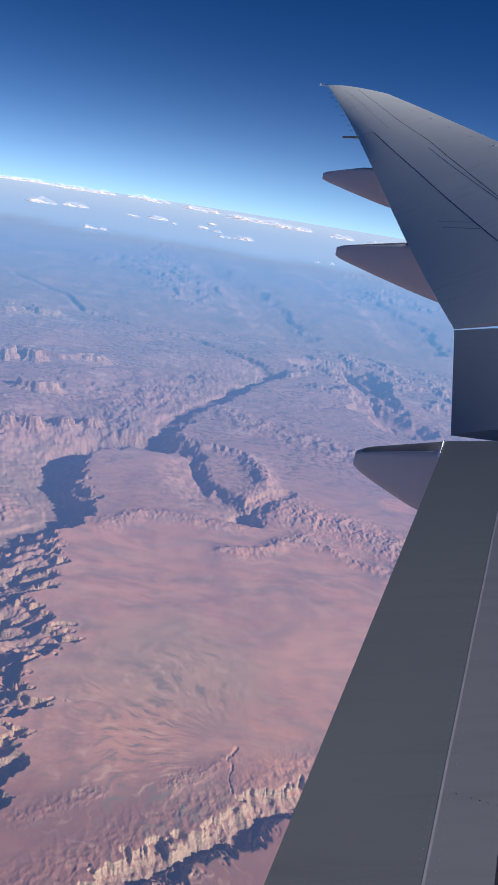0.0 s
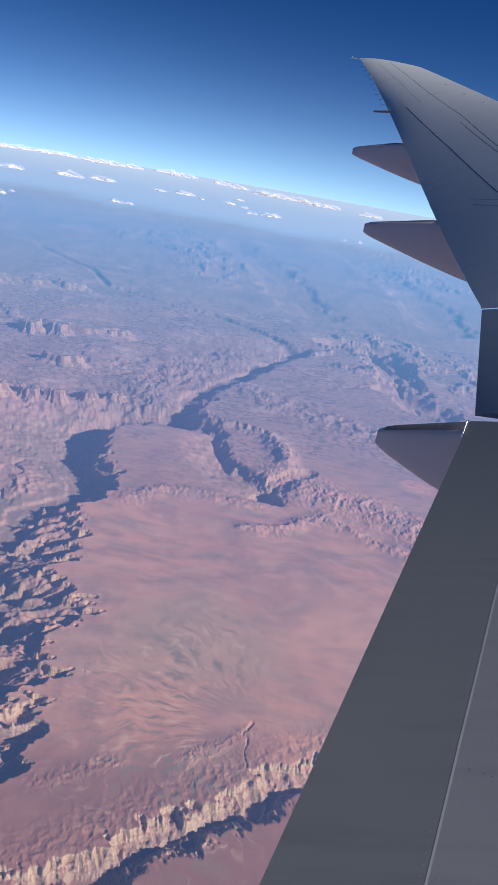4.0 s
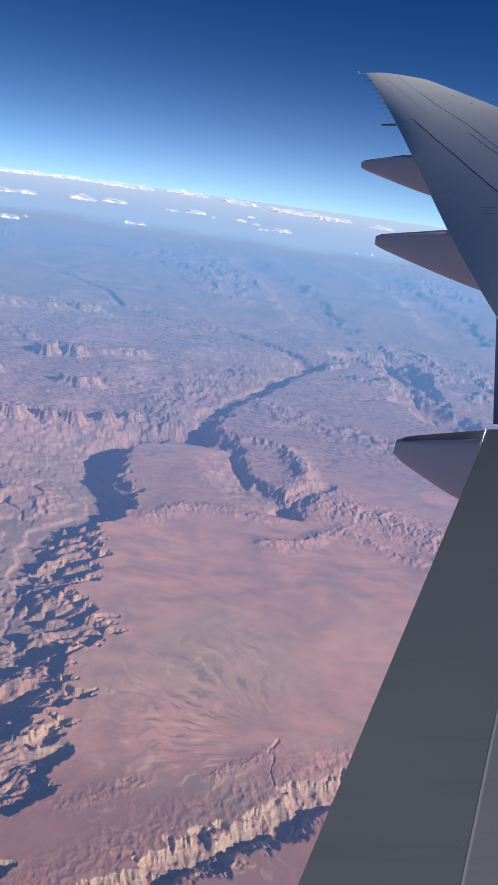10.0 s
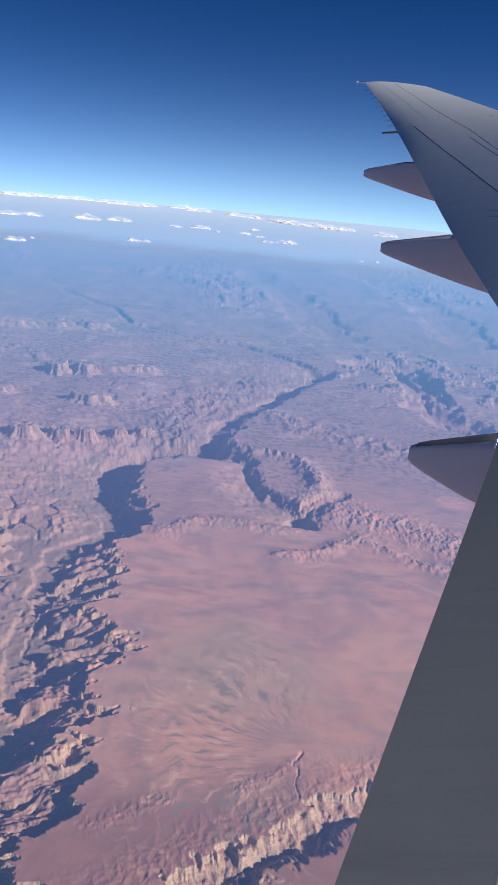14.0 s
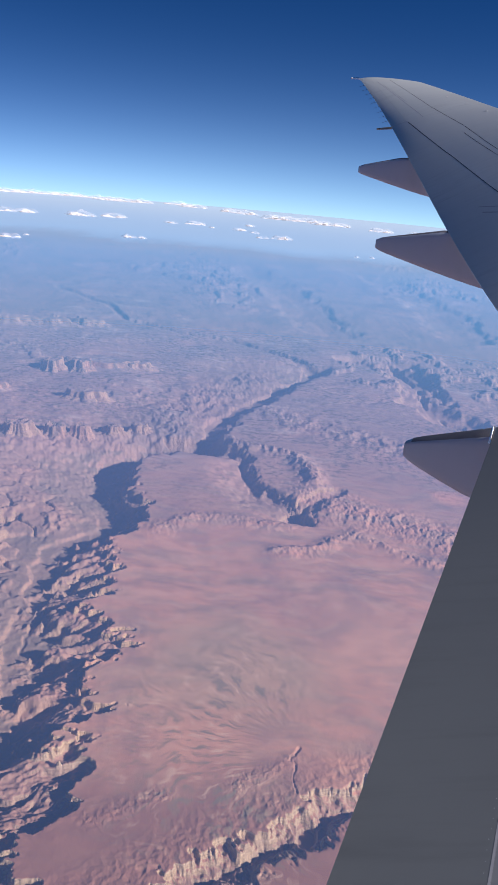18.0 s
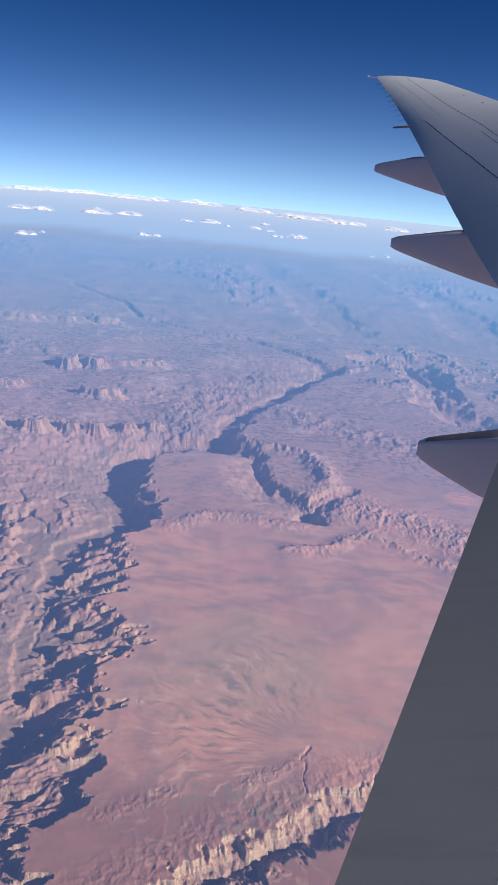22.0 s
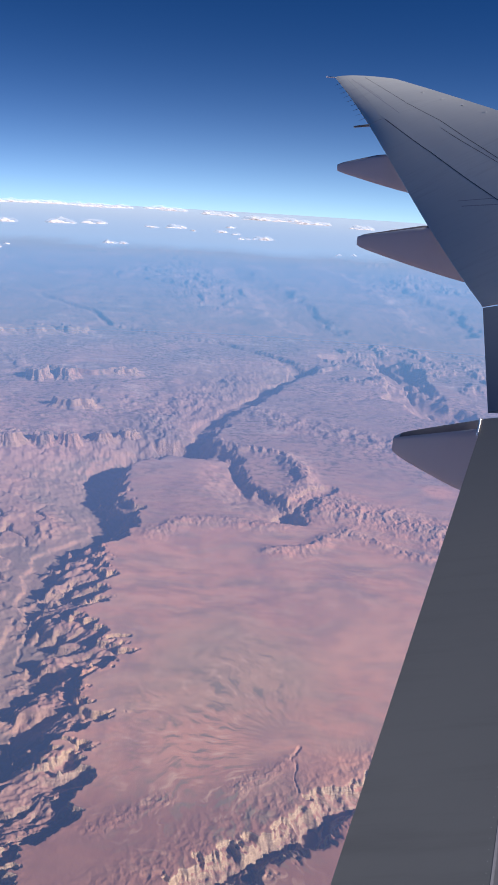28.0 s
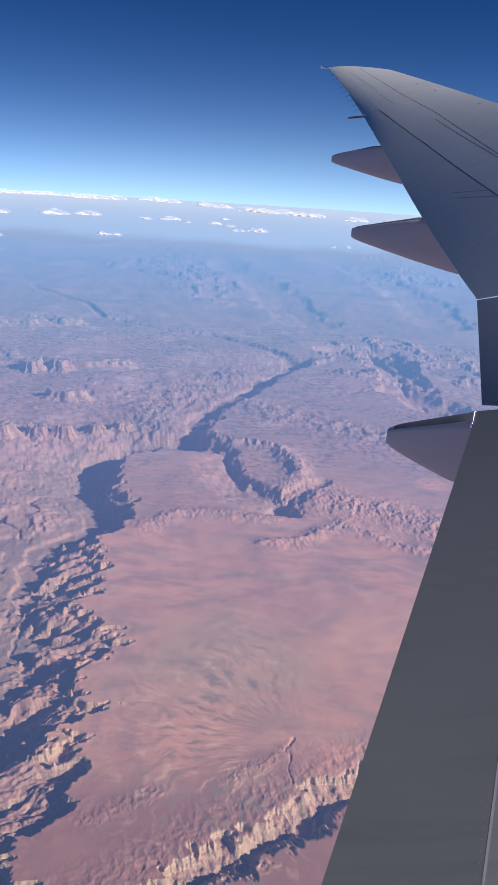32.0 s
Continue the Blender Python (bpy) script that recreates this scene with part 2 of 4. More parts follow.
    pans = n.ramp(n.noise(n.put("ShaderNodeMapping", Vector=flat, Scale=(0.5, 1, 1)).outputs[0], 0.02, 8, 0.7), 0.54, 0.68)
    c = n.mix(n.math("MULTIPLY", n.math("MULTIPLY", pans, north), 0.55), c, (0.62, 0.47, 0.38))
    # banded rock on the slopes
    band_co = n.put("ShaderNodeMapping", Vector=pos, Scale=(0.03, 0.03, 1.1)).outputs[0]
    band = n.noise(band_co, 1.0, 6, 0.65)
    cream = n.mix(n.ramp(band, 0.35, 0.65), (0.47, 0.30, 0.155), (0.61, 0.415, 0.22))
    red = n.mix(n.ramp(band, 0.35, 0.65), (0.44, 0.225, 0.13), (0.56, 0.30, 0.175))
    rock = n.mix(n.ramp(n.noise(flat, 0.008, 3), 0.47, 0.64), cream, red)
    rock = n.mix(n.ramp(n.math("ADD", sep.outputs[1], n.math("MULTIPLY", n.noise(flat, 0.03, 3), 60.0)), 345.0, 300.0), rock, n.mix(n.ramp(band, 0.35, 0.65), (0.43, 0.30, 0.175), (0.61, 0.45, 0.275)))
    rock = n.mix(n.math("MULTIPLY", n.ramp(n.noise(flat, 0.25, 7, 0.65), 0.5, 0.7), 0.5), rock, (0.33, 0.23, 0.18))
    rock = n.mix(n.math("MULTIPLY", north, 0.5), rock, (0.38, 0.24, 0.19))
    rock = n.mix(n.math("MULTIPLY", n.math("MAXIMUM", scrub, groves), n.math("MULTIPLY", north, 0.8)), rock, (0.12, 0.11, 0.085))
    steep = n.ramp(nz, 0.93, 0.72)
    c = n.mix(steep, c, rock)
    # darker tone below the plain by height; greyer, scrubby ground on the canyon floors
    low = n.math("MULTIPLY", n.ramp(z, -9.0, -13.0), n.ramp(nz, 0.85, 0.97))
    c = n.mix(n.math("MULTIPLY", n.ramp(z, -2.0, -6.0), 0.55), c, n.mix(n.ramp(big, 0.4, 0.6), (0.40, 0.25, 0.185), (0.33, 0.225, 0.165)))
    c = n.mix(n.math("MULTIPLY", low, 0.55), c, n.mix(n.ramp(mid, 0.4, 0.6), (0.23, 0.2, 0.14), (0.33, 0.25, 0.18)))
    relief = n.math("ADD", n.noise(flat, 0.35, 9, 0.7), n.math("MULTIPLY", n.noise(flat, 1.1, 6, 0.7), 0.55))
    return n.surface(c, 0.95, 0, n.bump(relief, n.math("ADD", n.math("MULTIPLY", steep, 0.75), 0.12), 1.5), 0.1)


GROUND = ground_material()


# ---- ground: one sheet of mesa country that reaches the horizon ----
TURNS = np.linspace(0, 2 * math.pi, 64, endpoint=False)
SLOPE_X, SLOPE_Y = 1.55 * np.cos(TURNS), 1.55 * np.sin(TURNS)


def lattice(ix, iy, seed):
    """A number from 0 to 63 for each crossing of the grid."""
    h = (ix * 374761393 + iy * 668265263 + seed * 974711) & 0xFFFFFFFF
    h = ((h ^ (h >> 13)) * 1274126177) & 0xFFFFFFFF
    return (h >> 15) & 63


def vnoise(x, y, seed):
    """Smooth gradient noise, about -1..1."""
    ix, iy = np.floor(x), np.floor(y)
    dx, dy = x - ix, y - iy
    ix, iy = ix.astype(np.int64), iy.astype(np.int64)
    fx, fy = dx * dx * dx * (dx * (dx * 6 - 15) + 10), dy * dy * dy * (dy * (dy * 6 - 15) + 10)
    corner = []
    for i, j in ((0, 0), (1, 0), (0, 1), (1, 1)):
        k = lattice(ix + i, iy + j, seed)
        corner.append(SLOPE_X[k] * (dx - i) + SLOPE_Y[k] * (dy - j))
    a, b, c, d = corner
    return a + (b - a) * fx + (c - a) * fy + (a - b - c + d) * fx * fy


def fbm(x, y, scale, octaves, seed, gain=0.5):
    out, amp, s = 0.0, 1.0, 1.0 / scale
    for k in range(octaves):
        u, v = x * 0.8 - y * 0.6, x * 0.6 + y * 0.8
        x, y = u, v
        out = out + amp * vnoise(x * s + 17.3 * k, y * s - 9.1 * k, seed + k)
        amp, s = amp * gain, s * 2.03
    return out


def ridged(x, y, scale, octaves, seed, gain=0.55):
    out, amp, s = 0.0, 1.0, 1.0 / scale
    for k in range(octaves):
        u, v = x * 0.8 - y * 0.6, x * 0.6 + y * 0.8
        x, y = u, v
        out = out + amp * (1 - 2 * np.abs(vnoise(x * s + 5.7 * k, y * s + 3.3 * k, seed + k)))
        amp, s = amp * gain, s * 2.07
    return out


def smooth(a, b, x):
    t = np.clip((x - a) / (b - a), 0, 1)
    return t * t * (3 - 2 * t)


def line_distance(x, y, pts):
    best = np.full(x.shape, 1e9)
    for (ax, ay), (bx, by) in zip(pts, pts[1:]):
        dx, dy = bx - ax, by - ay
        t = np.clip(((x - ax) * dx + (y - ay) * dy) / (dx * dx + dy * dy), 0, 1)
        best = np.minimum(best, np.hypot(x - ax - t * dx, y - ay - t * dy))
    return best


# rim of the high plain above the western canyon, south to north, and the canyon's far edge
RIM = [(-95, 90), (-80, 160), (-71, 213), (-72, 233), (-65, 251), (-70, 257), (-70, 277), (-63, 304), (-57, 322), (-74, 348), (-56, 374),
       (-77, 398), (-85, 422), (-71, 454), (-86, 493), (-71, 524), (-69, 572), (-94, 608), (-82, 682), (-60, 700)]
WEST_EDGE = [(-125, 90), (-108, 200), (-103, 269), (-112, 309), (-116, 349), (-129, 379), (-127, 416), (-132, 458), (-139, 498), (-100, 534),
             (-118, 596), (-150, 653), (-139, 671), (-88, 732)]
NORTH_GORGE = [(-100, 700), (-81, 714), (-52, 722), (-36, 800), (-2, 862), (27, 950), (72, 1050), (100, 1110)]
LINK = [(-130, 655), (-116, 688), (-96, 722), (-74, 730), (-48, 726)]
EAST_GORGE = [(-50, 720), (-22, 712), (-8, 690), (-3, 657), (9, 612), (30, 590), (44, 574), (48, 552)]
EAST_FORK = [(44, 574), (62, 600), (84, 628)]
MESA_RIDGE = [(-24, 738), (0, 722), (26, 714), (48, 702), (61, 670), (64, 640)]
RUGGED = [(62, 612), (92, 582), (126, 570), (160, 548), (180, 520)]
PALE_SCARP = [(-60, 523), (-37, 549), (-5, 553), (17, 547), (44, 552)]
SOUTH_SCARP = [(30, 503), (55, 507), (74, 528), (92, 542), (116, 520), (131, 509), (160, 494)]
CREAM_HILLS = [(20, 842), (60, 815), (106, 787), (165, 755)]
NEAR_RIVER = [(-110, 150), (-60, 184), (-24, 206), (5, 229), (21, 239), (38, 250), (53, 264), (68, 272), (92, 283)]
NEAR_FORK = [(65, 272), (74, 256), (90, 240), (115, 236)]
GULLY = [(34, 299), (36, 287), (37, 270)]
KNOBS = [(-50, 247), (-36, 257), (-22, 264)]
KNOBS_EAST = [(9, 273), (21, 281), (34, 290)]
FAR_BASIN = [(160, 1150), (212, 1160), (231, 1038), (226, 927), (250, 885)]
FAR_TROUGH = [(-34, 2150), (67, 1770), (105, 1500), (131, 1390)]
FAR_SCARP = [(330, 2150), (368, 1862), (399, 1684), (389, 1437)]
FAR_RIVER = [(-420, 1600), (-285, 1452), (-231, 1329), (-123, 1253), (-37, 1223), (53, 1139), (95, 1075)]


def side(x, y, pts):
    """Signed distance to a line that runs north: negative west of it."""
    d = line_distance(x, y, pts)
    edge = np.interp(y, [q[1] for q in pts], [q[0] for q in pts])
    return np.where(x < edge, -d, d)


def treads(q, sharp=0.8):
    """Stair steps with steep risers."""
    f = np.floor(q)
    return f + smooth(sharp, 1.0, q - f)


def gorge(h, d, half, depth, wall):
    """Cut a stepped canyon: a cliff at the rim, a bench, a second cliff and a flat floor."""
    u = (d - half) / wall
    upper = 1 - smooth(-0.05, 0.36, u)
    mid = 1 - smooth(-0.55, 0.05, u)
    lower = 1 - smooth(-1.0, -0.72, u)
    return h - depth * (0.45 * upper + 0.2 * mid + 0.35 * lower)


def wash(h, d, half, depth, wall):
    """Cut a valley with one long, broken slope and no clear cliff."""
    return h - depth * (1 - smooth(-0.6, 1.0, (d - half) / wall))


def hills(h, d, width, low, rough):
    """Raise a rugged line of hills."""
    return h + np.exp(-(d / width) ** 2) * (low + rough)


def height(x, y):
    r = np.hypot(x, y)
    n1, n2 = fbm(x, y, 45, 4, 11), fbm(x, y, 45, 4, 21)
    s1, s2 = fbm(x, y, 10, 3, 15), fbm(x, y, 10, 3, 25)
    wx, wy = x + 4.5 * n1 + 1.8 * s1, y + 4.5 * n2 + 1.8 * s2
    tx, ty = x + 2.0 * n1 + 1.5 * s1, y + 2.0 * n2 + 1.5 * s2
    plain = 0.7 * fbm(x, y, 160, 4, 31) + 0.07 * fbm(x, y, 14, 5, 35)
    fins = np.where(y > 800, 8 * ridged(x, y, 85, 5, 77, 0.52), 7 * ridged(x, y, 30, 5, 75, 0.5))
    crag = ridged(x, y, 9, 4, 57, 0.6)
    # spurs run down from the rim towards the west-south-west
    along, across = -0.91 * x - 0.41 * y, 0.41 * x - 0.91 * y
    ribs = 0.6 * ridged(along * 0.3 + 5 * n1, across + 7 * n2, 15, 4, 73, 0.55) + 0.65 * ridged(along * 0.6, across, 40, 3, 76, 0.5)
    flutes = ridged(along * 0.4, across, 6, 3, 74, 0.5)
    west = smooth(775, 655, y + 0.15 * (x + 150) + 8 * n1 + 6 * ridged(x, y, 22, 4, 44, 0.5))
    sd = side(tx, ty, RIM) - 5 * smooth(660, 600, y) - 3 * smooth(520, 460, y) - 6 * smooth(430, 395, y) + (6 + 10 * smooth(540, 440, y)) * (ribs - 0.25) + 2.2 * (flutes - 0.3) + 0.7 * crag
    u = -sd
    reach = 22 + 20 * smooth(540, 460, y)
    drop = 0.22 * smooth(0.0, 3.5, u) + 0.53 * np.clip(u / reach, 0, 1) + 0.25 * smooth(0.55 * reach, 0.75 * reach, u)
    drop = np.where(x < 30, drop, 0) * west
    # country west of the canyon: contour-like benches cut by gullies
    v = -side(tx, ty, WEST_EDGE) - 4 + 5 * fbm(x, y, 26, 4, 43) + 0.8 * crag
    calm = smooth(600, 480, y)
    q = 1.4 * fbm(x, y, 62, 5, 41) * calm + (1 - calm) * ((y - 560) / 75 + 0.8 * fbm(0.45 * x, y, 46, 5, 48)) + 0.06 * ridged(tx, ty, 16, 4, 45)
    bank = (6 + 5 * (1 - calm)) * (0.25 * smooth(0, 5, v) * calm + (1 - 0.25 * calm) * np.clip(v / 80, 0, 1))
    low = -14.5 + bank + (1.1 + 1.9 * calm) * treads(q, 0.86) * smooth(4, 40, v) + 0.12 * s1 + 0.05 * crag
    cut = np.abs(fbm(x, y, 46, 4, 53))
    low = low - (1.2 + 5.0 * calm) * smooth(0.14, 0.02, cut) * smooth(4, 40, v)
    rem = ridged(wx, wy, 48, 4, 51, 0.45)
    low = low + 4.0 * smooth(0.95, 1.3, rem) * smooth(10, 40, v) * (0.25 + 0.75 * calm)
    # a stream bed on the canyon floor
    low = low - 0.8 * smooth(3.0, 0.5, np.abs(v + 13 + 4 * n1))
    h = plain * (1 - drop) + np.minimum(low, 1.5) * drop
    h = h + np.exp(-((y - 715) / 45) ** 2) * smooth(-90, -130, x) * 1.5 * ridged(tx, ty, 24, 6, 86, 0.6)
    h = h + np.exp(-((sd + 10) / 12) ** 2) * west * 0.35 * crag * smooth(30, -20, x)
    # far country: wide swells, low mesas with cliffs towards the south
    far = smooth(740, 950, y)
    swell = fbm(wx, 1.6 * wy, 330, 6, 61)
    h = h + far * (1.5 * treads(1.5 * swell + 0.12 * ridged(x, y, 60, 4, 71), 0.7) + 0.7 * fbm(wx, wy, 60, 4, 65) + 0.26 * ridged(wx, wy, 16, 5, 63, 0.65))
    speck = ridged(wx, wy, 70, 6, 67)
    h = h + far * 4 * smooth(1.1, 1.45, speck) * smooth(0.1, 0.6, fbm(x, y, 420, 3, 69))
    # low pale scarps, the mesa and the rugged hills round the east gorge
    fine_crag = 0.5 * ridged(x, y, 7, 5, 111, 0.6) + 0.7 * ridged(tx, ty, 19, 5, 112, 0.55)
    h = hills(h, line_distance(tx, ty, PALE_SCARP), 10, 0.6, 1.0 * fine_crag)
    h = hills(h, line_distance(tx, ty, SOUTH_SCARP), 8, 0.9, 1.1 * fine_crag)
    h = hills(h, line_distance(tx, ty, RUGGED), 26, 0.9, 1.0 * ridged(tx, ty, 22, 5, 115, 0.6) + 0.8 * ridged(x, y, 7, 5, 116, 0.6))
    h = hills(h, line_distance(tx, ty, MESA_RIDGE), 11, 3.2, 2.0 * ridged(x, y, 12, 5, 117, 0.55))
    h = hills(h, line_distance(tx, ty, CREAM_HILLS), 34, 0.8, 1.9 * np.clip(ridged(tx, ty, 24, 6, 118), -0.3, 2))
    ng = side(wx + 14 * fbm(x, y, 90, 3, 78) * smooth(730, 800, y), wy, NORTH_GORGE) + 14 * smooth(735, 800, y)
    wide = 12 + 7 * fbm(x, y, 75, 3, 80) + 6 * smooth(780, 950, y)
    bad = 1.0 * fins + 9 * ridged(x, y, 30, 3, 79, 0.45)
    sunk = (13 + 5 * fbm(x, y, 80, 3, 82)) * smooth(1120, 1070, y)
    h = np.where(ng < 0, wash(h, -ng - 0.8 * bad, wide, sunk, 170.0) + 0.2 * crag, wash(h, ng - 0.7 * fins - 1.5 * crag, wide, sunk, 17.0))
    h = h + np.where(ng < 0, 1, 0) * np.exp(-((ng + 40) / 35) ** 2) * smooth(690, 760, y) * smooth(1150, 1000, y) * 1.9 * ridged(tx, ty, 22, 6, 119, 0.62)
    h = wash(h, line_distance(wx, wy, LINK) - 0.3 * fins - crag, 8, np.where(x + 0.6 * y > 360, 10.0, 4.0), 14)
    h = hills(h, line_distance(wx, wy, LINK), 34, 0.0, 1.1 * ridged(x, y, 13, 6, 83, 0.6) * smooth(0, -12, sd + 12))
    eg = side(wx, wy, EAST_GORGE[::-1])
    eg_end = smooth(548, 562, y) * smooth(726, 712, y)
    h = np.where(eg < 0, wash(h, -eg - 0.4 * fins, 4, eg_end * (8 + 3 * n2), 30), wash(h, eg - 0.5 * fins - 1.5 * crag, 5, eg_end * (8 + 3 * n2), 9))
    h = gorge(h, line_distance(wx, wy, EAST_FORK) - 0.4 * fins - 1.5 * crag, 3, 6, 10)
    # near canyon: a fluted sunny wall, a stream bed, and a shaded bank with spurs
    nr = side(x + 0.8 * s1, y + 0.8 * s2, NEAR_RIVER)
    p, c = 0.77 * x + 0.64 * y, -0.64 * x + 0.77 * y
    teeth = 0.55 * ridged(p, c * 0.5, 9, 4, 91, 0.55) + 0.7 * ridged(p + 4 * n1, c * 0.8, 21, 4, 93, 0.5)
    edge = ridged(x, y, 14, 4, 95, 0.5)
    un = -nr + 4.6 * (teeth - 0.3) - 2.8 * (edge - 0.3) - 1.2 * n1
    us = nr + 4.6 * (teeth - 0.2) - 1.5 * (edge - 0.3)
    cut_n = 1 - (0.22 * smooth(1.8, 4.0, un) + 0.43 * smooth(3.0, 11.5, un) + 0.35 * smooth(10.5, 13.5, un))
    cut_s = 1 - (0.35 * smooth(1.5, 5.0, us) + 0.65 * smooth(4.0, 14.0, us))
    h = h - 6.6 * np.where(nr < 0, cut_n, cut_s) * smooth(125, 95, x)
    h = gorge(h, line_distance(wx, wy, NEAR_FORK) - 1.2 * teeth, 1.2, 2.6, 3)
    h = gorge(h, line_distance(wx, wy, GULLY) - 0.3 * crag, 0.2, 0.75, 1.2)
    for line in (KNOBS, KNOBS_EAST):
        h = hills(h, line_distance(tx, ty, line), 4.5, 0.1, 0.32 * ridged(p, c, 4, 5, 121, 0.6))
    h = h + np.exp(-((nr + 16) / 13) ** 2) * 0.3 * ridged(x, y, 6, 4, 125) * smooth(105, 80, x)
    h = gorge(h, line_distance(wx, wy, FAR_BASIN) - 1.2 * fins, 20, 15, 30)
    h = gorge(h, line_distance(wx, wy, FAR_TROUGH) - 2 * fins, 24, 12, 80)
    h = gorge(h, line_distance(wx, wy, FAR_SCARP) - 2 * fins, 26, 13, 80)
    h = gorge(h, line_distance(tx, ty, FAR_RIVER) - 0.3 * fins, 4, 7, 10)
    ridge = np.clip(ridged(0.6 * wx + 0.5 * wy, wy, 260, 3, 131, 0.45) - 0.35, 0, 2)
    h = h + 8 * ridge * smooth(1350, 1800, r) * smooth(-0.5, 0.3, fbm(x, y, 700, 2, 135))
    return h * smooth(4850, 3000, r) - 0.2


def build_ground():
    fine = np.radians(np.arange(-34.0, 27.0, 0.071))
    coarse = np.radians(np.arange(30.0, 326.0, 4.0))
    az = np.concatenate([fine, coarse])
    dep = np.radians(np.linspace(55.0, 3.04, 850))
    r = EYE / np.tan(dep)
    x = np.outer(r, np.sin(az)).ravel()
    y = np.outer(r, np.cos(az)).ravel()
    z = height(x, y)
    n, m = len(r), len(az)
    co = np.column_stack([x, y, z])
    co = np.vstack([co, [[0, 0, 0]]])
    i = np.arange((n - 1) * m).reshape(n - 1, m)
    j = np.roll(i, -1, axis=1)
    quads = np.stack([i, j, j + m, i + m], axis=-1).reshape(-1, 4)[:, ::-1]
    k = np.arange(m)
    tris = np.stack([np.roll(k, -1), k, np.full(m, n * m)], axis=-1)[:, ::-1]
    me = bpy.data.meshes.new("ground")
    loops = np.concatenate([quads.ravel(), tris.ravel()]).astype(np.int32)
    starts = np.concatenate([np.arange(len(quads)) * 4, len(quads) * 4 + np.arange(m) * 3]).astype(np.int32)
    me.vertices.add(len(co))
    me.vertices.foreach_set("co", co.astype(np.float32).ravel())
    me.loops.add(len(loops))
    me.loops.foreach_set("vertex_index", loops)
    me.polygons.add(len(starts))
    me.polygons.foreach_set("loop_start", starts)
    me.update(calc_edges=True)
    me.validate()
    me.polygons.foreach_set("use_smooth", np.ones(len(me.polygons), dtype=bool))
    me.materials.append(GROUND)
    ob = new("ground", me)
    if ob.data.polygons[len(quads) // 2].normal.z < 0:
        me.flip_normals()
    return tagged(ob, "pink and tan desert plateau cut by shadowed canyons", "ground", kind="structure")


build_ground()


# buttes and mesas: flat-topped rock stumps with fluted cliffs over a skirt of rubble
def butte(cx, cy, a, b, peak, seed):
    turn, ring = 96, 40
    t = np.linspace(0, 2 * math.pi, turn, endpoint=False)
    q = np.linspace(0, 1.75, ring)
    qq, tt = np.meshgrid(q, t, indexing="ij")
    lobes = 1 + 0.34 * fbm(np.cos(tt) * 2 + seed * 3.7, np.sin(tt) * 2 - seed, 1.0, 3, 200 + seed)
    flutes = 1 + 0.035 * ridged(np.cos(tt) * 3 + seed + 0.9 * qq, np.sin(tt) * 3 + 0.7 * qq, 1.0, 4, 300 + seed, 0.75)
    x = cx + a * qq * lobes * np.where(qq > 0.3, flutes, 1) * np.cos(tt)
    y = cy + b * qq * lobes * np.where(qq > 0.3, flutes, 1) * np.sin(tt)
    base = height(x, y)
    cap = 0.92 + 0.13 * fbm(x, y, 30, 4, 500 + seed)
    z = base + 1.15 * peak * cap * (0.6 * smooth(1.08, 0.86, qq) + 0.4 * smooth(1.65, 0.9, qq)) + 0.5 * fbm(x, y, 7, 3, 400 + seed) * smooth(2.0, 1.2, qq)
    z = np.where(qq > 1.7, base - 1.5, z)
    co = np.column_stack([x.ravel() - cx, y.ravel() - cy, z.ravel()])
    wide = "long low sandstone mesa" if a > 1.9 * b else "reddish sandstone butte"
    ob = tagged(new("butte"), wide + " with fluted cliffs on the desert plain", "butte", "buttes on the desert")
    ob.location = (cx, cy, 0)
    lip = int(ring * 1.05 / 1.75)
    for name, first, last, label in (("caprock", 0, lip, "fluted rock cliff"), ("talus", lip, ring - 1, "skirt of fallen rubble")):
        faces = [((i - first) * turn + j, (i - first) * turn + (j + 1) % turn, (i - first + 1) * turn + (j + 1) % turn, (i - first + 1) * turn + j)
                 for i in range(first, last) for j in range(turn)]
        me = bpy.data.meshes.new(name)
        me.from_pydata(co[first * turn:(last + 1) * turn].tolist(), [], faces)
        me.polygons.foreach_set("use_smooth", [True] * len(faces))
        me.update()
        if sum(p.normal.z for p in me.polygons) < 0:
            me.flip_normals()
        me.materials.append(GROUND)
        piece = tagged(new(name, me), label)
        piece.parent = ob
    return ob


BUTTES = [(-205, 985, 44, 15, 9), (-258, 955, 12, 11, 12), (-222, 962, 12, 11, 12), (-160, 992, 20, 10, 7), (-188, 836, 18, 9, 10),
          (-268, 706, 13, 7, 9), (-226, 712, 13, 8, 10), (-192, 722, 9, 7, 9), (-168, 726, 9, 7, 9), (-138, 744, 11, 7, 7),
          (-112, 756, 8, 6, 6), (-400, 1215, 42, 13, 11), (-338, 1228, 34, 11, 10), (-280, 1250, 28, 10, 8), (-300, 845, 18, 9, 7)]
for number, row in enumerate(BUTTES):
    butte(*row, number)


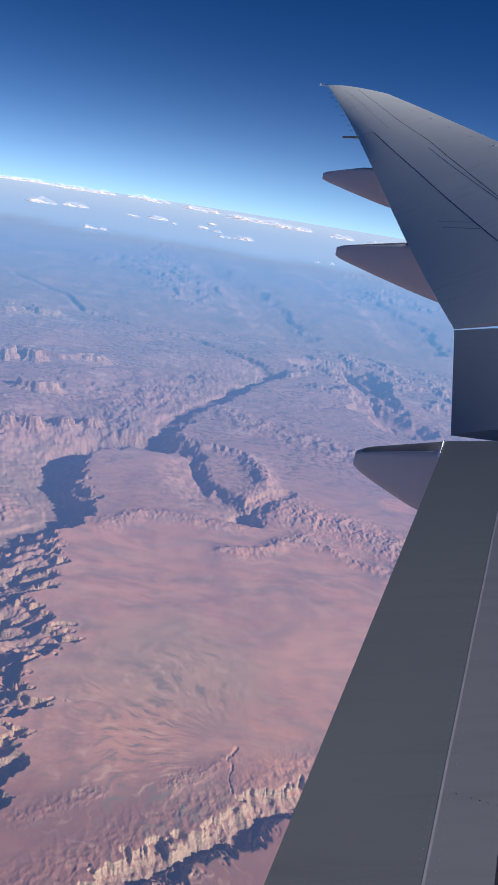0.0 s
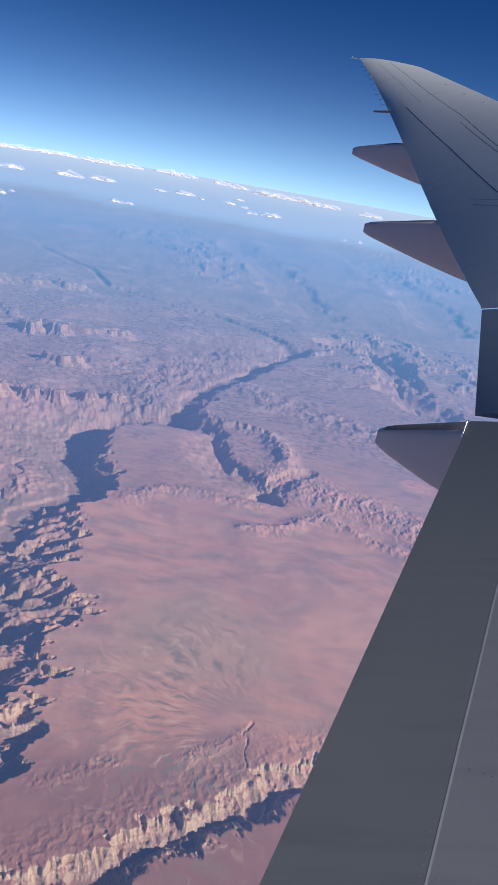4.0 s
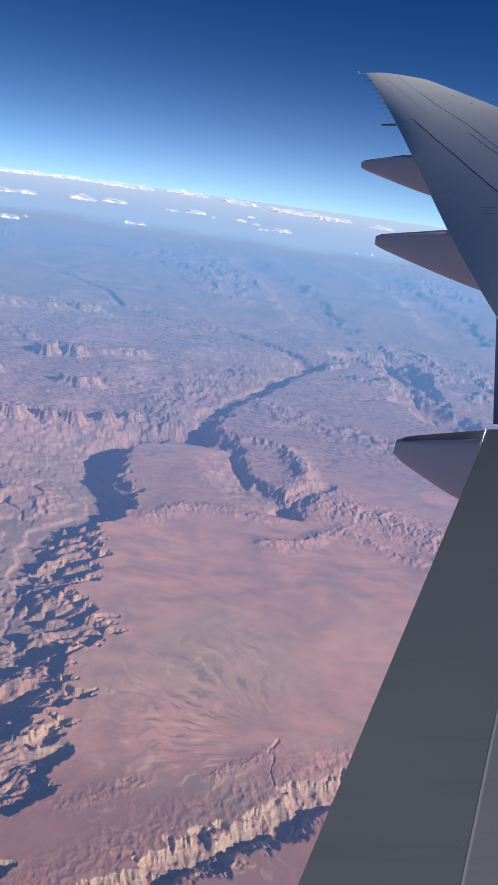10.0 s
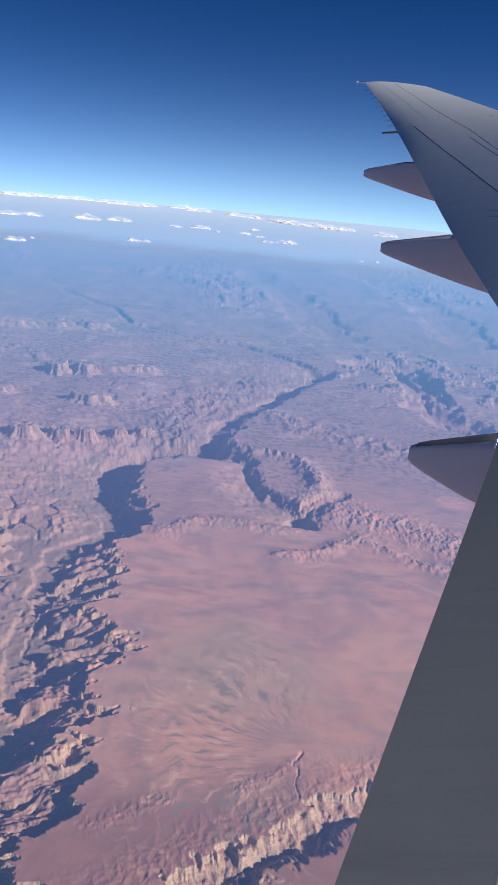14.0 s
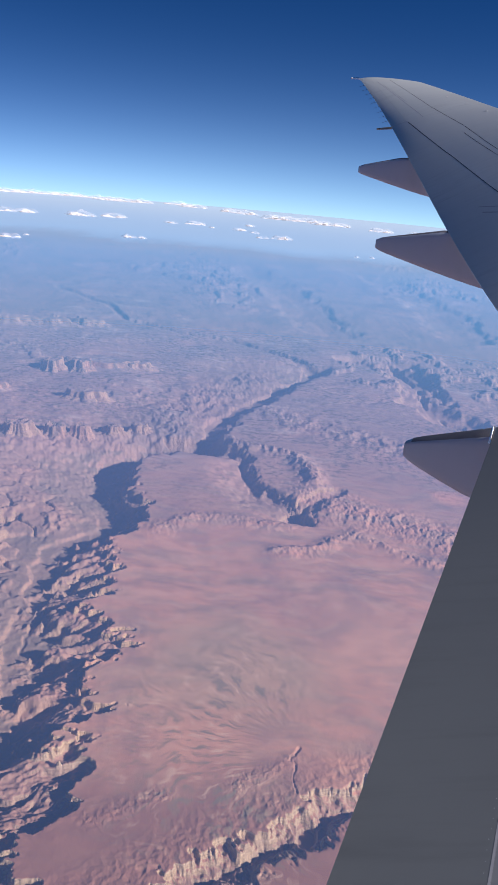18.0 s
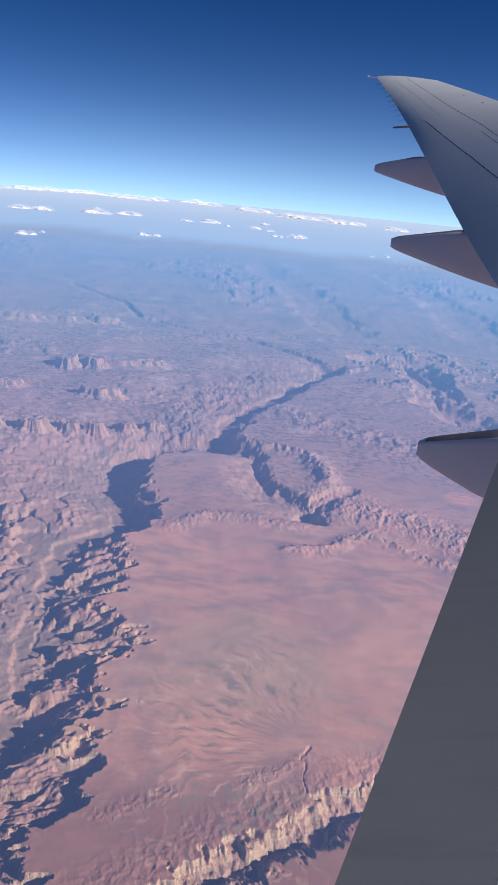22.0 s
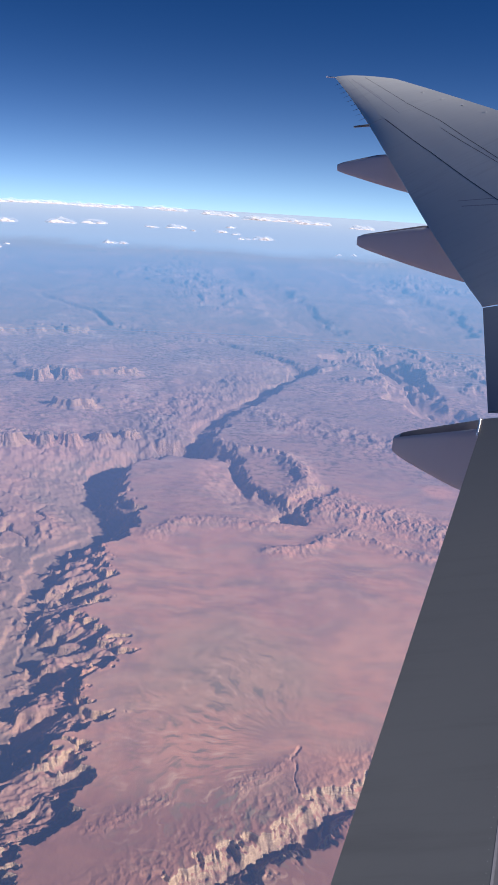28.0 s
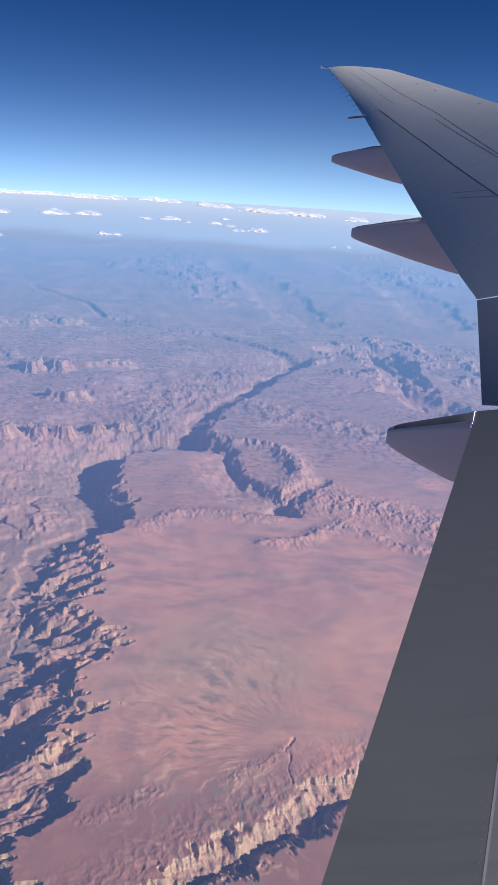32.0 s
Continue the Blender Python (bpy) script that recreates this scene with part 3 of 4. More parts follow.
# ---- haze: a flat sheet with distance haze put into its colour and opacity ----
def painted_haze():
    n = Nodes("haze")
    pos = n.put("ShaderNodeNewGeometry").outputs["Position"]
    ln = n.put("ShaderNodeVectorMath", Vector=pos)
    ln.operation = "LENGTH"
    dist = ln.outputs["Value"]
    # opacity grows with distance from below the cabin, imitating the air in between
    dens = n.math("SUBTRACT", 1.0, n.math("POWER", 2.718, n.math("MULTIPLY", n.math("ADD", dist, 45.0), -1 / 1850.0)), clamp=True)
    # painted mist under the clouds hides the farthest ground, with an uneven near edge
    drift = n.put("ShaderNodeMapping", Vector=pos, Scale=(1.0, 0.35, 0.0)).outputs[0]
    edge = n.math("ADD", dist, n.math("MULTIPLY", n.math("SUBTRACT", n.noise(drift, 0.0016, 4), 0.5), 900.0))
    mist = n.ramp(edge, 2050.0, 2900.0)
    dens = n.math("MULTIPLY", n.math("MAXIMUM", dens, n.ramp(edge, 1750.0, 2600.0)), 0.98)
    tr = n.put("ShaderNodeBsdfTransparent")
    # tint by distance imitates air; the normal, turned half sunward, brightens the sheet
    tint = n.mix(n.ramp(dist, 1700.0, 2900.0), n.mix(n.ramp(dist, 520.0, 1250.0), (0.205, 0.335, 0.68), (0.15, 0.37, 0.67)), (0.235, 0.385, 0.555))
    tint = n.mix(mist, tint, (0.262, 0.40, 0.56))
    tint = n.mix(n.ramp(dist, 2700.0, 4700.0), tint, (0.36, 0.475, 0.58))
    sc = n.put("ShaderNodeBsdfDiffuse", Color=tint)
    nn = n.put("ShaderNodeNormal")
    nn.outputs[0].default_value = (SUN_DIR + Vector((0, 0, 0.8))).normalized()
    n.t.links.new(nn.outputs[0], sc.inputs["Normal"])
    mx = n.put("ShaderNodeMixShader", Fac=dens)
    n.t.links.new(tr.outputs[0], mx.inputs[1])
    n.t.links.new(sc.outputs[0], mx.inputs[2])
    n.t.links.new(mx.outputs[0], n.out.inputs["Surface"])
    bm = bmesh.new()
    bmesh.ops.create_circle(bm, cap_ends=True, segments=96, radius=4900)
    me = bpy.data.meshes.new("painted_haze")
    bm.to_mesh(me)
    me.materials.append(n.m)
    ob = new("painted_haze", me)
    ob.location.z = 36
    ob.visible_shadow = False
    return tagged(ob, "flat sheet painted with blue haze, denser with distance", "haze", kind="structure")


painted_haze()


# ---- the airliner wing ----
LAT = Vector((0.375, 0.927, 0.0))     # out along the span
FWD = Vector((0.927, -0.375, 0.0))    # direction of flight


# span, trailing edge (ahead, height), leading edge (ahead, height); heights from the eye
STATIONS = [(1.2, -0.53, -3.80, 12.0, -2.9), (10.2, -0.57, -2.87, 5.85, -1.2), (12.9, -0.95, -1.98, 3.97, -0.42), (13.4, -1.09, -1.87, 3.63, -0.26),
            (17.2, -2.80, -0.77, 1.12, 0.68), (21.7, -4.97, 0.76, -1.82, 1.745), (23.5, -5.85, 1.58, -3.13, 2.22), (27.9, -8.33, 3.28, -6.21, 3.255)]
CURVES = [np.polyfit([q[0] - 20 for q in STATIONS[3:]], [q[k] for q in STATIONS[3:]], 3) for k in (1, 2, 3, 4)]


def ST(k, s):
    """Smooth curves outboard of the kink, straight lines inboard of it."""
    if s >= 13.4:
        return float(np.polyval(CURVES[k - 1], s - 20))
    return float(np.interp(s, [q[0] for q in STATIONS], [q[k] for q in STATIONS]))


def at(s, f, z):
    return LAT * s + FWD * f + Vector((0, 0, EYE + z))


def thickness(c):
    """Half-open aerofoil thickness, 0 at both edges, from the trailing edge (0) to the leading edge (1)."""
    x = 1 - c
    return max(0.0, 0.2969 * math.sqrt(x) - 0.126 * x - 0.3516 * x ** 2 + 0.2843 * x ** 3 - 0.1036 * x ** 4) * 2 / 0.6


def top(s, c, lift=0.0, droop=0.0):
    """A point of the wing's upper skin: span s, share c of the chord from the trailing edge."""
    f0, z0, f1, z1 = (ST(k, s) for k in (1, 2, 3, 4))
    arch = 0.06 + 0.09 * min(1.0, max(0.0, (s - 10.2) / 3.2))
    g = c * (1 + arch) - arch * c * c
    camber = 0.06 * (f1 - f0) * c * (1 - c) * min(1.0, max(0.0, (s - 19.0) / 5.0))
    # outer wing curved extra so that its trailing edge shades darker
    camber += 0.036 * (f1 - f0) * (1 - math.exp(-c / 0.16) - c) * min(1.0, max(0.0, (s - 21.0) / 3.0))
    return at(s, f0 + (f1 - f0) * c, z0 + (z1 - z0) * g + camber + lift - droop * max(0, 1 - c / 0.3))


def under(s, c, droop=0.0):
    f0, f1 = ST(1, s), ST(3, s)
    return top(s, c, 0, droop) - Vector((0, 0, 0.012 + 0.115 * (f1 - f0) * thickness(c)))


def mesh_part(name, verts, faces, material, parent, label="", smooth_faces=True):
    me = bpy.data.meshes.new(name)
    me.from_pydata([tuple(v) for v in verts], [], faces)
    me.validate()
    bm = bmesh.new()
    bm.from_mesh(me)
    bmesh.ops.recalc_face_normals(bm, faces=bm.faces)
    for e in bm.edges:
        e.smooth = len(e.link_faces) == 2 and e.calc_face_angle(0) < radians(35)
    for f in bm.faces:
        f.smooth = smooth_faces
    bm.to_mesh(me)
    bm.free()
    me.materials.append(material)
    ob = new(name, me)
    ob.parent = parent
    if label:
        tagged(ob, label)
    return ob


def loft(rings):
    """Closed solid through equal rings of points."""
    n = len(rings[0])
    verts = [p for r in rings for p in r]
    faces = [(a * n + i, a * n + (i + 1) % n, (a + 1) * n + (i + 1) % n, (a + 1) * n + i) for a in range(len(rings) - 1) for i in range(n)]
    return verts, faces + [tuple(range(n))[::-1], tuple((len(rings) - 1) * n + i for i in range(n))]


def skin(name, s0, s1, c0, c1, material, parent, label="", steps=24, chord_steps=14, droop=0.0, under_shift=0.0):
    """A piece of wing between two span stations and two chord shares (numbers or functions of the span)."""
    rings = []
    for a in range(steps + 1):
        s = s0 + (s1 - s0) * a / steps
        lo, hi = (v(s) if callable(v) else v for v in (c0, c1))
        cs = [lo + (hi - lo) * (0.5 - 0.5 * math.cos(math.pi * b / chord_steps)) for b in range(chord_steps + 1)]
        rings.append([top(s, c, 0, droop) for c in cs] + [under(s, c, droop) for c in cs[::-1]])
    return mesh_part(name, *loft(rings), material, parent, label)


def strip(name, pts, width, material, parent, label="", lift=0.004):
    """A narrow raised line along points (span, chord share) on the upper skin."""
    path = []
    for (sa, ca), (sb, cb) in zip(pts, pts[1:]):
        k = max(2, int(abs(sb - sa) * 10))
        path += [(sa + (sb - sa) * i / k, ca + (cb - ca) * i / k) for i in range(k)]
    path.append(pts[-1])
    rings = []
    for i, (s, c) in enumerate(path):
        a, b = path[max(0, i - 1)], path[min(len(path) - 1, i + 1)]
        way = (top(*b) - top(*a)).normalized()
        flat = Vector((way.y, -way.x, 0)).normalized() * width / 2
        ds, df = flat.dot(LAT), flat.dot(FWD)
        dc = (df - ds * (ST(1, s + 0.05) - ST(1, s)) / 0.05) / (ST(3, s) - ST(1, s))
        p, q = top(s - ds, c - dc), top(s + ds, c + dc)
        up = Vector((0, 0, lift))
        rings.append([p - up, p + up, q + up, q - up])
    return mesh_part(name, *loft(rings), material, parent, label, False)


wing = tagged(new("airliner_wing"), "grey painted airliner wing with flaps up, seen from behind", "aircraft wing")
wing.location = (0, 0, 0)


def hinge(s):
    """Chord share of the line in front of the flaps and the aileron."""
    return float(np.interp(s, [1.2, 10.2, 13.0, 14.5, 16.4, 17.7, 19.1, 20.6, 21.8, 23.34, 23.6, 27.9],
                           [0.0935, 0.195, 0.30, 0.385, 0.362, 0.34, 0.312, 0.276, 0.228, 0.164, 0.14, 0.14]))


skin("wing_box", 1.2, 13.38, lambda s: hinge(s) + (0.1 / (ST(3, s) - ST(1, s)) if s < 10.3 else 0.005), 1.0, WING_PAINT, wing, "grey inboard skin", 60, 30)
outer_box = skin("outer_wing_box", 13.38, 27.9, lambda s: hinge(s) + 0.005, 1.0, WING_PAINT, wing, "semi-gloss grey upper skin", 145, 30)
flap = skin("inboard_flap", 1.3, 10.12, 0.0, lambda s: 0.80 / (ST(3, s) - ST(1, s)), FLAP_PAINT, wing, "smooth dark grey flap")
shroud = skin("flap_shroud", 1.3, 10.12, lambda s: 0.803 / (ST(3, s) - ST(1, s)), hinge, LIT_SHROUD_PAINT, wing, "lighter grey panel ahead of the flap")
aileron = skin("outboard_aileron", 13.36, 23.5, 0.0, hinge, AILERON_PAINT, wing, "smooth grey aileron behind a dark hinge gap", 101)
tip = skin("wing_tip", 23.52, 27.9, 0.0, lambda s: hinge(s) + 0.004, WING_PAINT, wing, "raked grey tip", 44)


def flaperon():
    rings = []
    for a in range(9):
        k = a / 8
        te = Vector((3.40, 9.86, EYE - 2.86)).lerp(Vector((3.87, 12.3, EYE - 1.83)), k)
        s = te.dot(LAT)
        fr = top(s, hinge(s))
        rings.append([te, te.lerp(fr, 0.35) + Vector((0, 0, 0.03)), te.lerp(fr, 0.7) + Vector((0, 0, 0.02)), fr,
                      fr - Vector((0, 0, 0.3)), te.lerp(fr, 0.5) - Vector((0, 0, 0.14)), te - Vector((0, 0, 0.012))])
    return mesh_part("flaperon", *loft(rings), FLAPERON_SKY_TONE, wing, "dark blue-grey flaperon between two gaps")


flaperon()


def fairing(root, length, top_tip, top_root, low_tip, low_k, low_root, width):
    """A canoe-shaped flap track fairing along the flight line. root: trailing edge point; heights from the eye.
    low_k: how far ahead of its tail, in lengths, the keel reaches low_root."""
    rings = []
    for a in range(19):
        k = (1 + 2.6 / length) * (a / 18) ** 1.3
        zt = top_tip + (top_root - top_tip) * min(k, 1.0)
        u = k / low_k
        zb = low_tip + (low_root - low_tip) * (1 - (1 - min(1.0, u)) ** 1.12) - 0.12 * max(0, min(u, 1.8) - 1)
        if u > 1.8:
            zb += (u - 1.8) * 0.35
        zb = min(zb, zt - 0.08)
        w = width * (0.40 + 0.60 * min(1, k) ** 0.7)
        pinch = (0.78, 0.95, 1.0)[min(a, 2)]
        p = Vector((root[0], root[1], EYE)) - FWD * (length - k * length)
        ring = []
        for i in range(20):
            t = 2 * math.pi * i / 20
            cx, cz = math.cos(t), math.sin(t)
            ex = math.copysign(abs(cx) ** 0.4, cx)
            ez = math.copysign(abs(cz) ** (0.28 if cz > 0 else 0.6), cz)
            ring.append(p + LAT * (ex * w / 2 * pinch) + Vector((0, 0, (zt + zb) / 2 + ez * (zt - zb) / 2 * pinch)))
        rings.append(ring)
    body = mesh_part("flap_track_fairing", *loft(rings), FAIRING_PAINT, wing, "mauve-grey canoe fairing under the trailing edge")
    # added dark strip imitates the shade on the fairing's flat top
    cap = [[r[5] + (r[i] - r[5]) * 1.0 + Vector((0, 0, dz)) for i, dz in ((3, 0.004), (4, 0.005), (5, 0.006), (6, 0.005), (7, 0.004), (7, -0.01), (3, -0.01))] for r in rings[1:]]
    mesh_part("top_shade_strip", *loft(cap), TOP_SHADE, body, "dark strip along the top")
    return body


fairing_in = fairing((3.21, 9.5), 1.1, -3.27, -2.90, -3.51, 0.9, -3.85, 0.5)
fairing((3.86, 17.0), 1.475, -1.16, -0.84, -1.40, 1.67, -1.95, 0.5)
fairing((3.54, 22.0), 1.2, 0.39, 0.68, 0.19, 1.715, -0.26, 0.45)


# panel lines, hinge gaps and sealant
HINGE_OUT = [(23.45, 0.158), (22.6, 0.195), (21.8, 0.23), (20.6, 0.278), (19.1, 0.314), (17.7, 0.342), (16.4, 0.364), (14.5, 0.387)]
strip("hinge_gap", HINGE_OUT, 0.015, SEAL, aileron, "thin black gap", 0.001)
strip("panel_line", [(27.6, 0.45), (25.9, 0.465), (24.2, 0.478), (22.35, 0.545), (20.1, 0.557), (18.3, 0.56), (14.0, 0.57)], 0.012, SEAL, outer_box, "", 0.0009)
strip("panel_line", [(21.85, 0.488), (20.4, 0.512), (19.3, 0.53), (18.2, 0.543), (14.0, 0.555)], 0.011, SEAL, outer_box, "", 0.0009)
strip("sealant_line", [(27.4, 0.213), (25.7, 0.265), (24.5, 0.293), (23.55, 0.317)], 0.012, PALE_SEAL, outer_box, "", 0.0009)
strip("sealant_line", [(27.0, 0.25), (25.9, 0.285), (25.0, 0.305)], 0.008, PALE_SEAL, outer_box, "", 0.0009)
strip("stain", [(17.71, 0.197), (17.31, 0.349)], 0.022, STAIN, aileron, "dark oil streak", 0.0009)
strip("stain", [(17.42, 0.195), (16.97, 0.346)], 0.03, STAIN, aileron, "dark oil streak", 0.0009)


def flap_line(d):
    """Points on the inboard flap, d metres ahead of the trailing edge."""
    return [(s, d / (ST(3, s) - ST(1, s))) for s in (1.6, 3.0, 4.5, 6.0, 7.5, 9.0, 10.05)]


strip("flap_joint", flap_line(0.80), 0.014, JOINT_PAINT, flap, "worn pale joint along the flap", 0.001)
strip("flap_joint", flap_line(0.8085), 0.0015, JOINT_PAINT, flap, "", 0.0009)
# black strip laid over the spoiler gap in place of its shade
strip("spoiler_gap_shade", flap_line(1.22), 0.11, SEAL, shroud, "black gap", 0.001)


def rivet(s, c, r, parent):
    p = top(s, c)
    rings = [[p + Vector((math.cos(a) * r * k, math.sin(a) * r * k, z)) for a in (0, 1.047, 2.094, 3.142, 4.189, 5.236)]
             for k, z in ((1.0, -0.004), (0.9, 0.001), (0.5, 0.0016))]
    return mesh_part("rivet", *loft(rings), BARE_METAL if r > 0.0045 else JOINT_PAINT, parent)


rnd = random.Random(4)
for i in range(52):
    s = 3.2 + i * 0.075
    ch = ST(3, s) - ST(1, s)
    rivet(s, (0.765 + rnd.uniform(-0.004, 0.004)) / ch, 0.0031, flap)
    rivet(s + 0.03, (0.862 + rnd.uniform(-0.004, 0.004)) / ch, 0.0031, shroud)
for d in (0.89, 0.98, 1.03, 1.08, 1.14):
    rivet(4.26, d / (ST(3, 4.26) - ST(1, 4.26)), 0.005, shroud)


def small_box(name, centre, ax, half, material, parent, label="", taper=1.0):
    """A small chamfered block along the direction ax."""
    ax = ax.normalized()
    up = Vector((0, 0, 1))
    sd = ax.cross(up).normalized()
    up = sd.cross(ax)
    rings = []
    for k, w in ((-1.0, 0.8), (-0.9, 1.0), (0.9, taper), (1.0, taper * 0.8)):
        rings.append([centre + ax * half[0] * k + sd * half[1] * w * u + up * half[2] * w * v
                      for u, v in ((-1, -0.6), (-0.6, -1), (0.6, -1), (1, -0.6), (1, 0.6), (0.6, 1), (-0.6, 1), (-1, 0.6))])
    return mesh_part(name, *loft(rings), material, parent, label)


for s, c in ((25.15, 0.80), (24.12, 0.83), (23.17, 0.868), (22.23, 0.905), (21.3, 0.93), (20.4, 0.94)):
    small_box("vortex_tab", top(s, c) + Vector((0, 0, 0.003)), FWD, (0.028, 0.028, 0.006), TAB_WHITE, outer_box, "small white tab")
small_box("tip_light", top(27.9, 0.0) - FWD * 0.12 - Vector((0, 0, 0.0)), -FWD, (0.13, 0.03, 0.03), BARE_METAL, tip, "small metal tail light housing", 0.8)
small_box("tip_lens", top(27.9, 0.0) - FWD * 0.27, -FWD, (0.03, 0.028, 0.028), LAMP_GLASS, tip, "clear lamp lens")
small_box("aileron_stub", top(23.52, 0.0) - FWD * 0.16 + Vector((0, 0, -0.05)), -FWD - Vector((0, 0, 0.12)), (0.27, 0.06, 0.035), FLAP_PAINT, aileron, "short grey hinge stub", 0.7)
for i in range(9):
    s = 24.0 + i * 0.4
    small_box("static_wick", top(s, 0.0) - FWD * 0.08 + Vector((0, 0, -0.03)), -FWD - Vector((0, 0, 0.35)), (0.10, 0.005, 0.005), RUBBER, tip, "thin black discharge rod", 0.5)
small_box("fairing_bracket", Vector((3.094, 9.213, EYE - 2.879)), Vector((0.036, 0.08, 0.19)), (0.11, 0.011, 0.011), BARE_METAL, fairing_in, "bright metal bracket")
small_box("fairing_seal", Vector((3.115, 9.225, EYE - 2.885)), Vector((0.036, 0.08, 0.19)), (0.12, 0.012, 0.012), SEAL, fairing_in)


def fuselage():
    rings = []
    for a in (-26.0, -8.0, 8.0, 24.0):
        c = FWD * a + LAT * -3.75 + Vector((0, 0, EYE - 0.9))
        rings.append([c + LAT * (3.1 * math.cos(t)) + Vector((0, 0, 3.1 * math.sin(t))) for t in (2 * math.pi * i / 40 for i in range(40))])
    ob = mesh_part("fuselage", *loft(rings), paint("fuselage_paint", (0.7, 0.7, 0.71), 0.35, 0.05), wing, "plain white fuselage side")
    rings = []
    for s in (-1.4, 1.25):
        rings.append([at(s, f, z) for f, z in ((-0.6, -3.95), (0.4, -3.6), (6, -2.9), (11.8, -2.9), (11.9, -3.3), (6, -4.6), (0.5, -4.3))])
    mesh_part("wing_root", *loft(rings), FLAP_PAINT, wing)


fuselage()


# ---- clouds: a far band of small cumulus near the horizon ----
def cloud_material(name, clear):
    n = Nodes(name)
    co = n.put("ShaderNodeTexCoord").outputs["Object"]
    f = n.noise(co, 0.05, 6)
    c = n.mix(f, (0.62, 0.61, 0.62), (0.70, 0.69, 0.68))
    d = n.put("ShaderNodeBsdfDiffuse", Color=c)
    # normals forced sunward light every side alike, imitating scattering inside the cloud
    way = (SUN_DIR + Vector((0, 0, 0.4))).normalized()
    near, away = n.put("ShaderNodeNormal"), n.put("ShaderNodeNormal")
    near.outputs[0].default_value, away.outputs[0].default_value = way, -way
    n.t.links.new(near.outputs[0], d.inputs["Normal"])
    t = n.put("ShaderNodeBsdfTranslucent", Color=c, Normal=away.outputs[0])
    m = n.put("ShaderNodeAddShader")
    n.t.links.new(d.outputs[0], m.inputs[0])
    n.t.links.new(t.outputs[0], m.inputs[1])
    ragged = n.ramp(n.noise(n.put("ShaderNodeMapping", Vector=co, Scale=(0.5, 1, 1)).outputs[0], 0.06, 6, 0.65), 0.34, 0.62)
    soft = n.put("ShaderNodeMixShader", Fac=n.math("ADD", clear, n.math("MULTIPLY", ragged, 0.95 - clear)))
    n.t.links.new(m.outputs[0], soft.inputs[1])
    n.t.links.new(n.put("ShaderNodeBsdfTransparent").outputs[0], soft.inputs[2])
    n.t.links.new(soft.outputs[0], n.out.inputs["Surface"])
    return n.m


CLOUD, WISP = cloud_material("cloud", 0.45), cloud_material("cloud_wisp", 0.8)


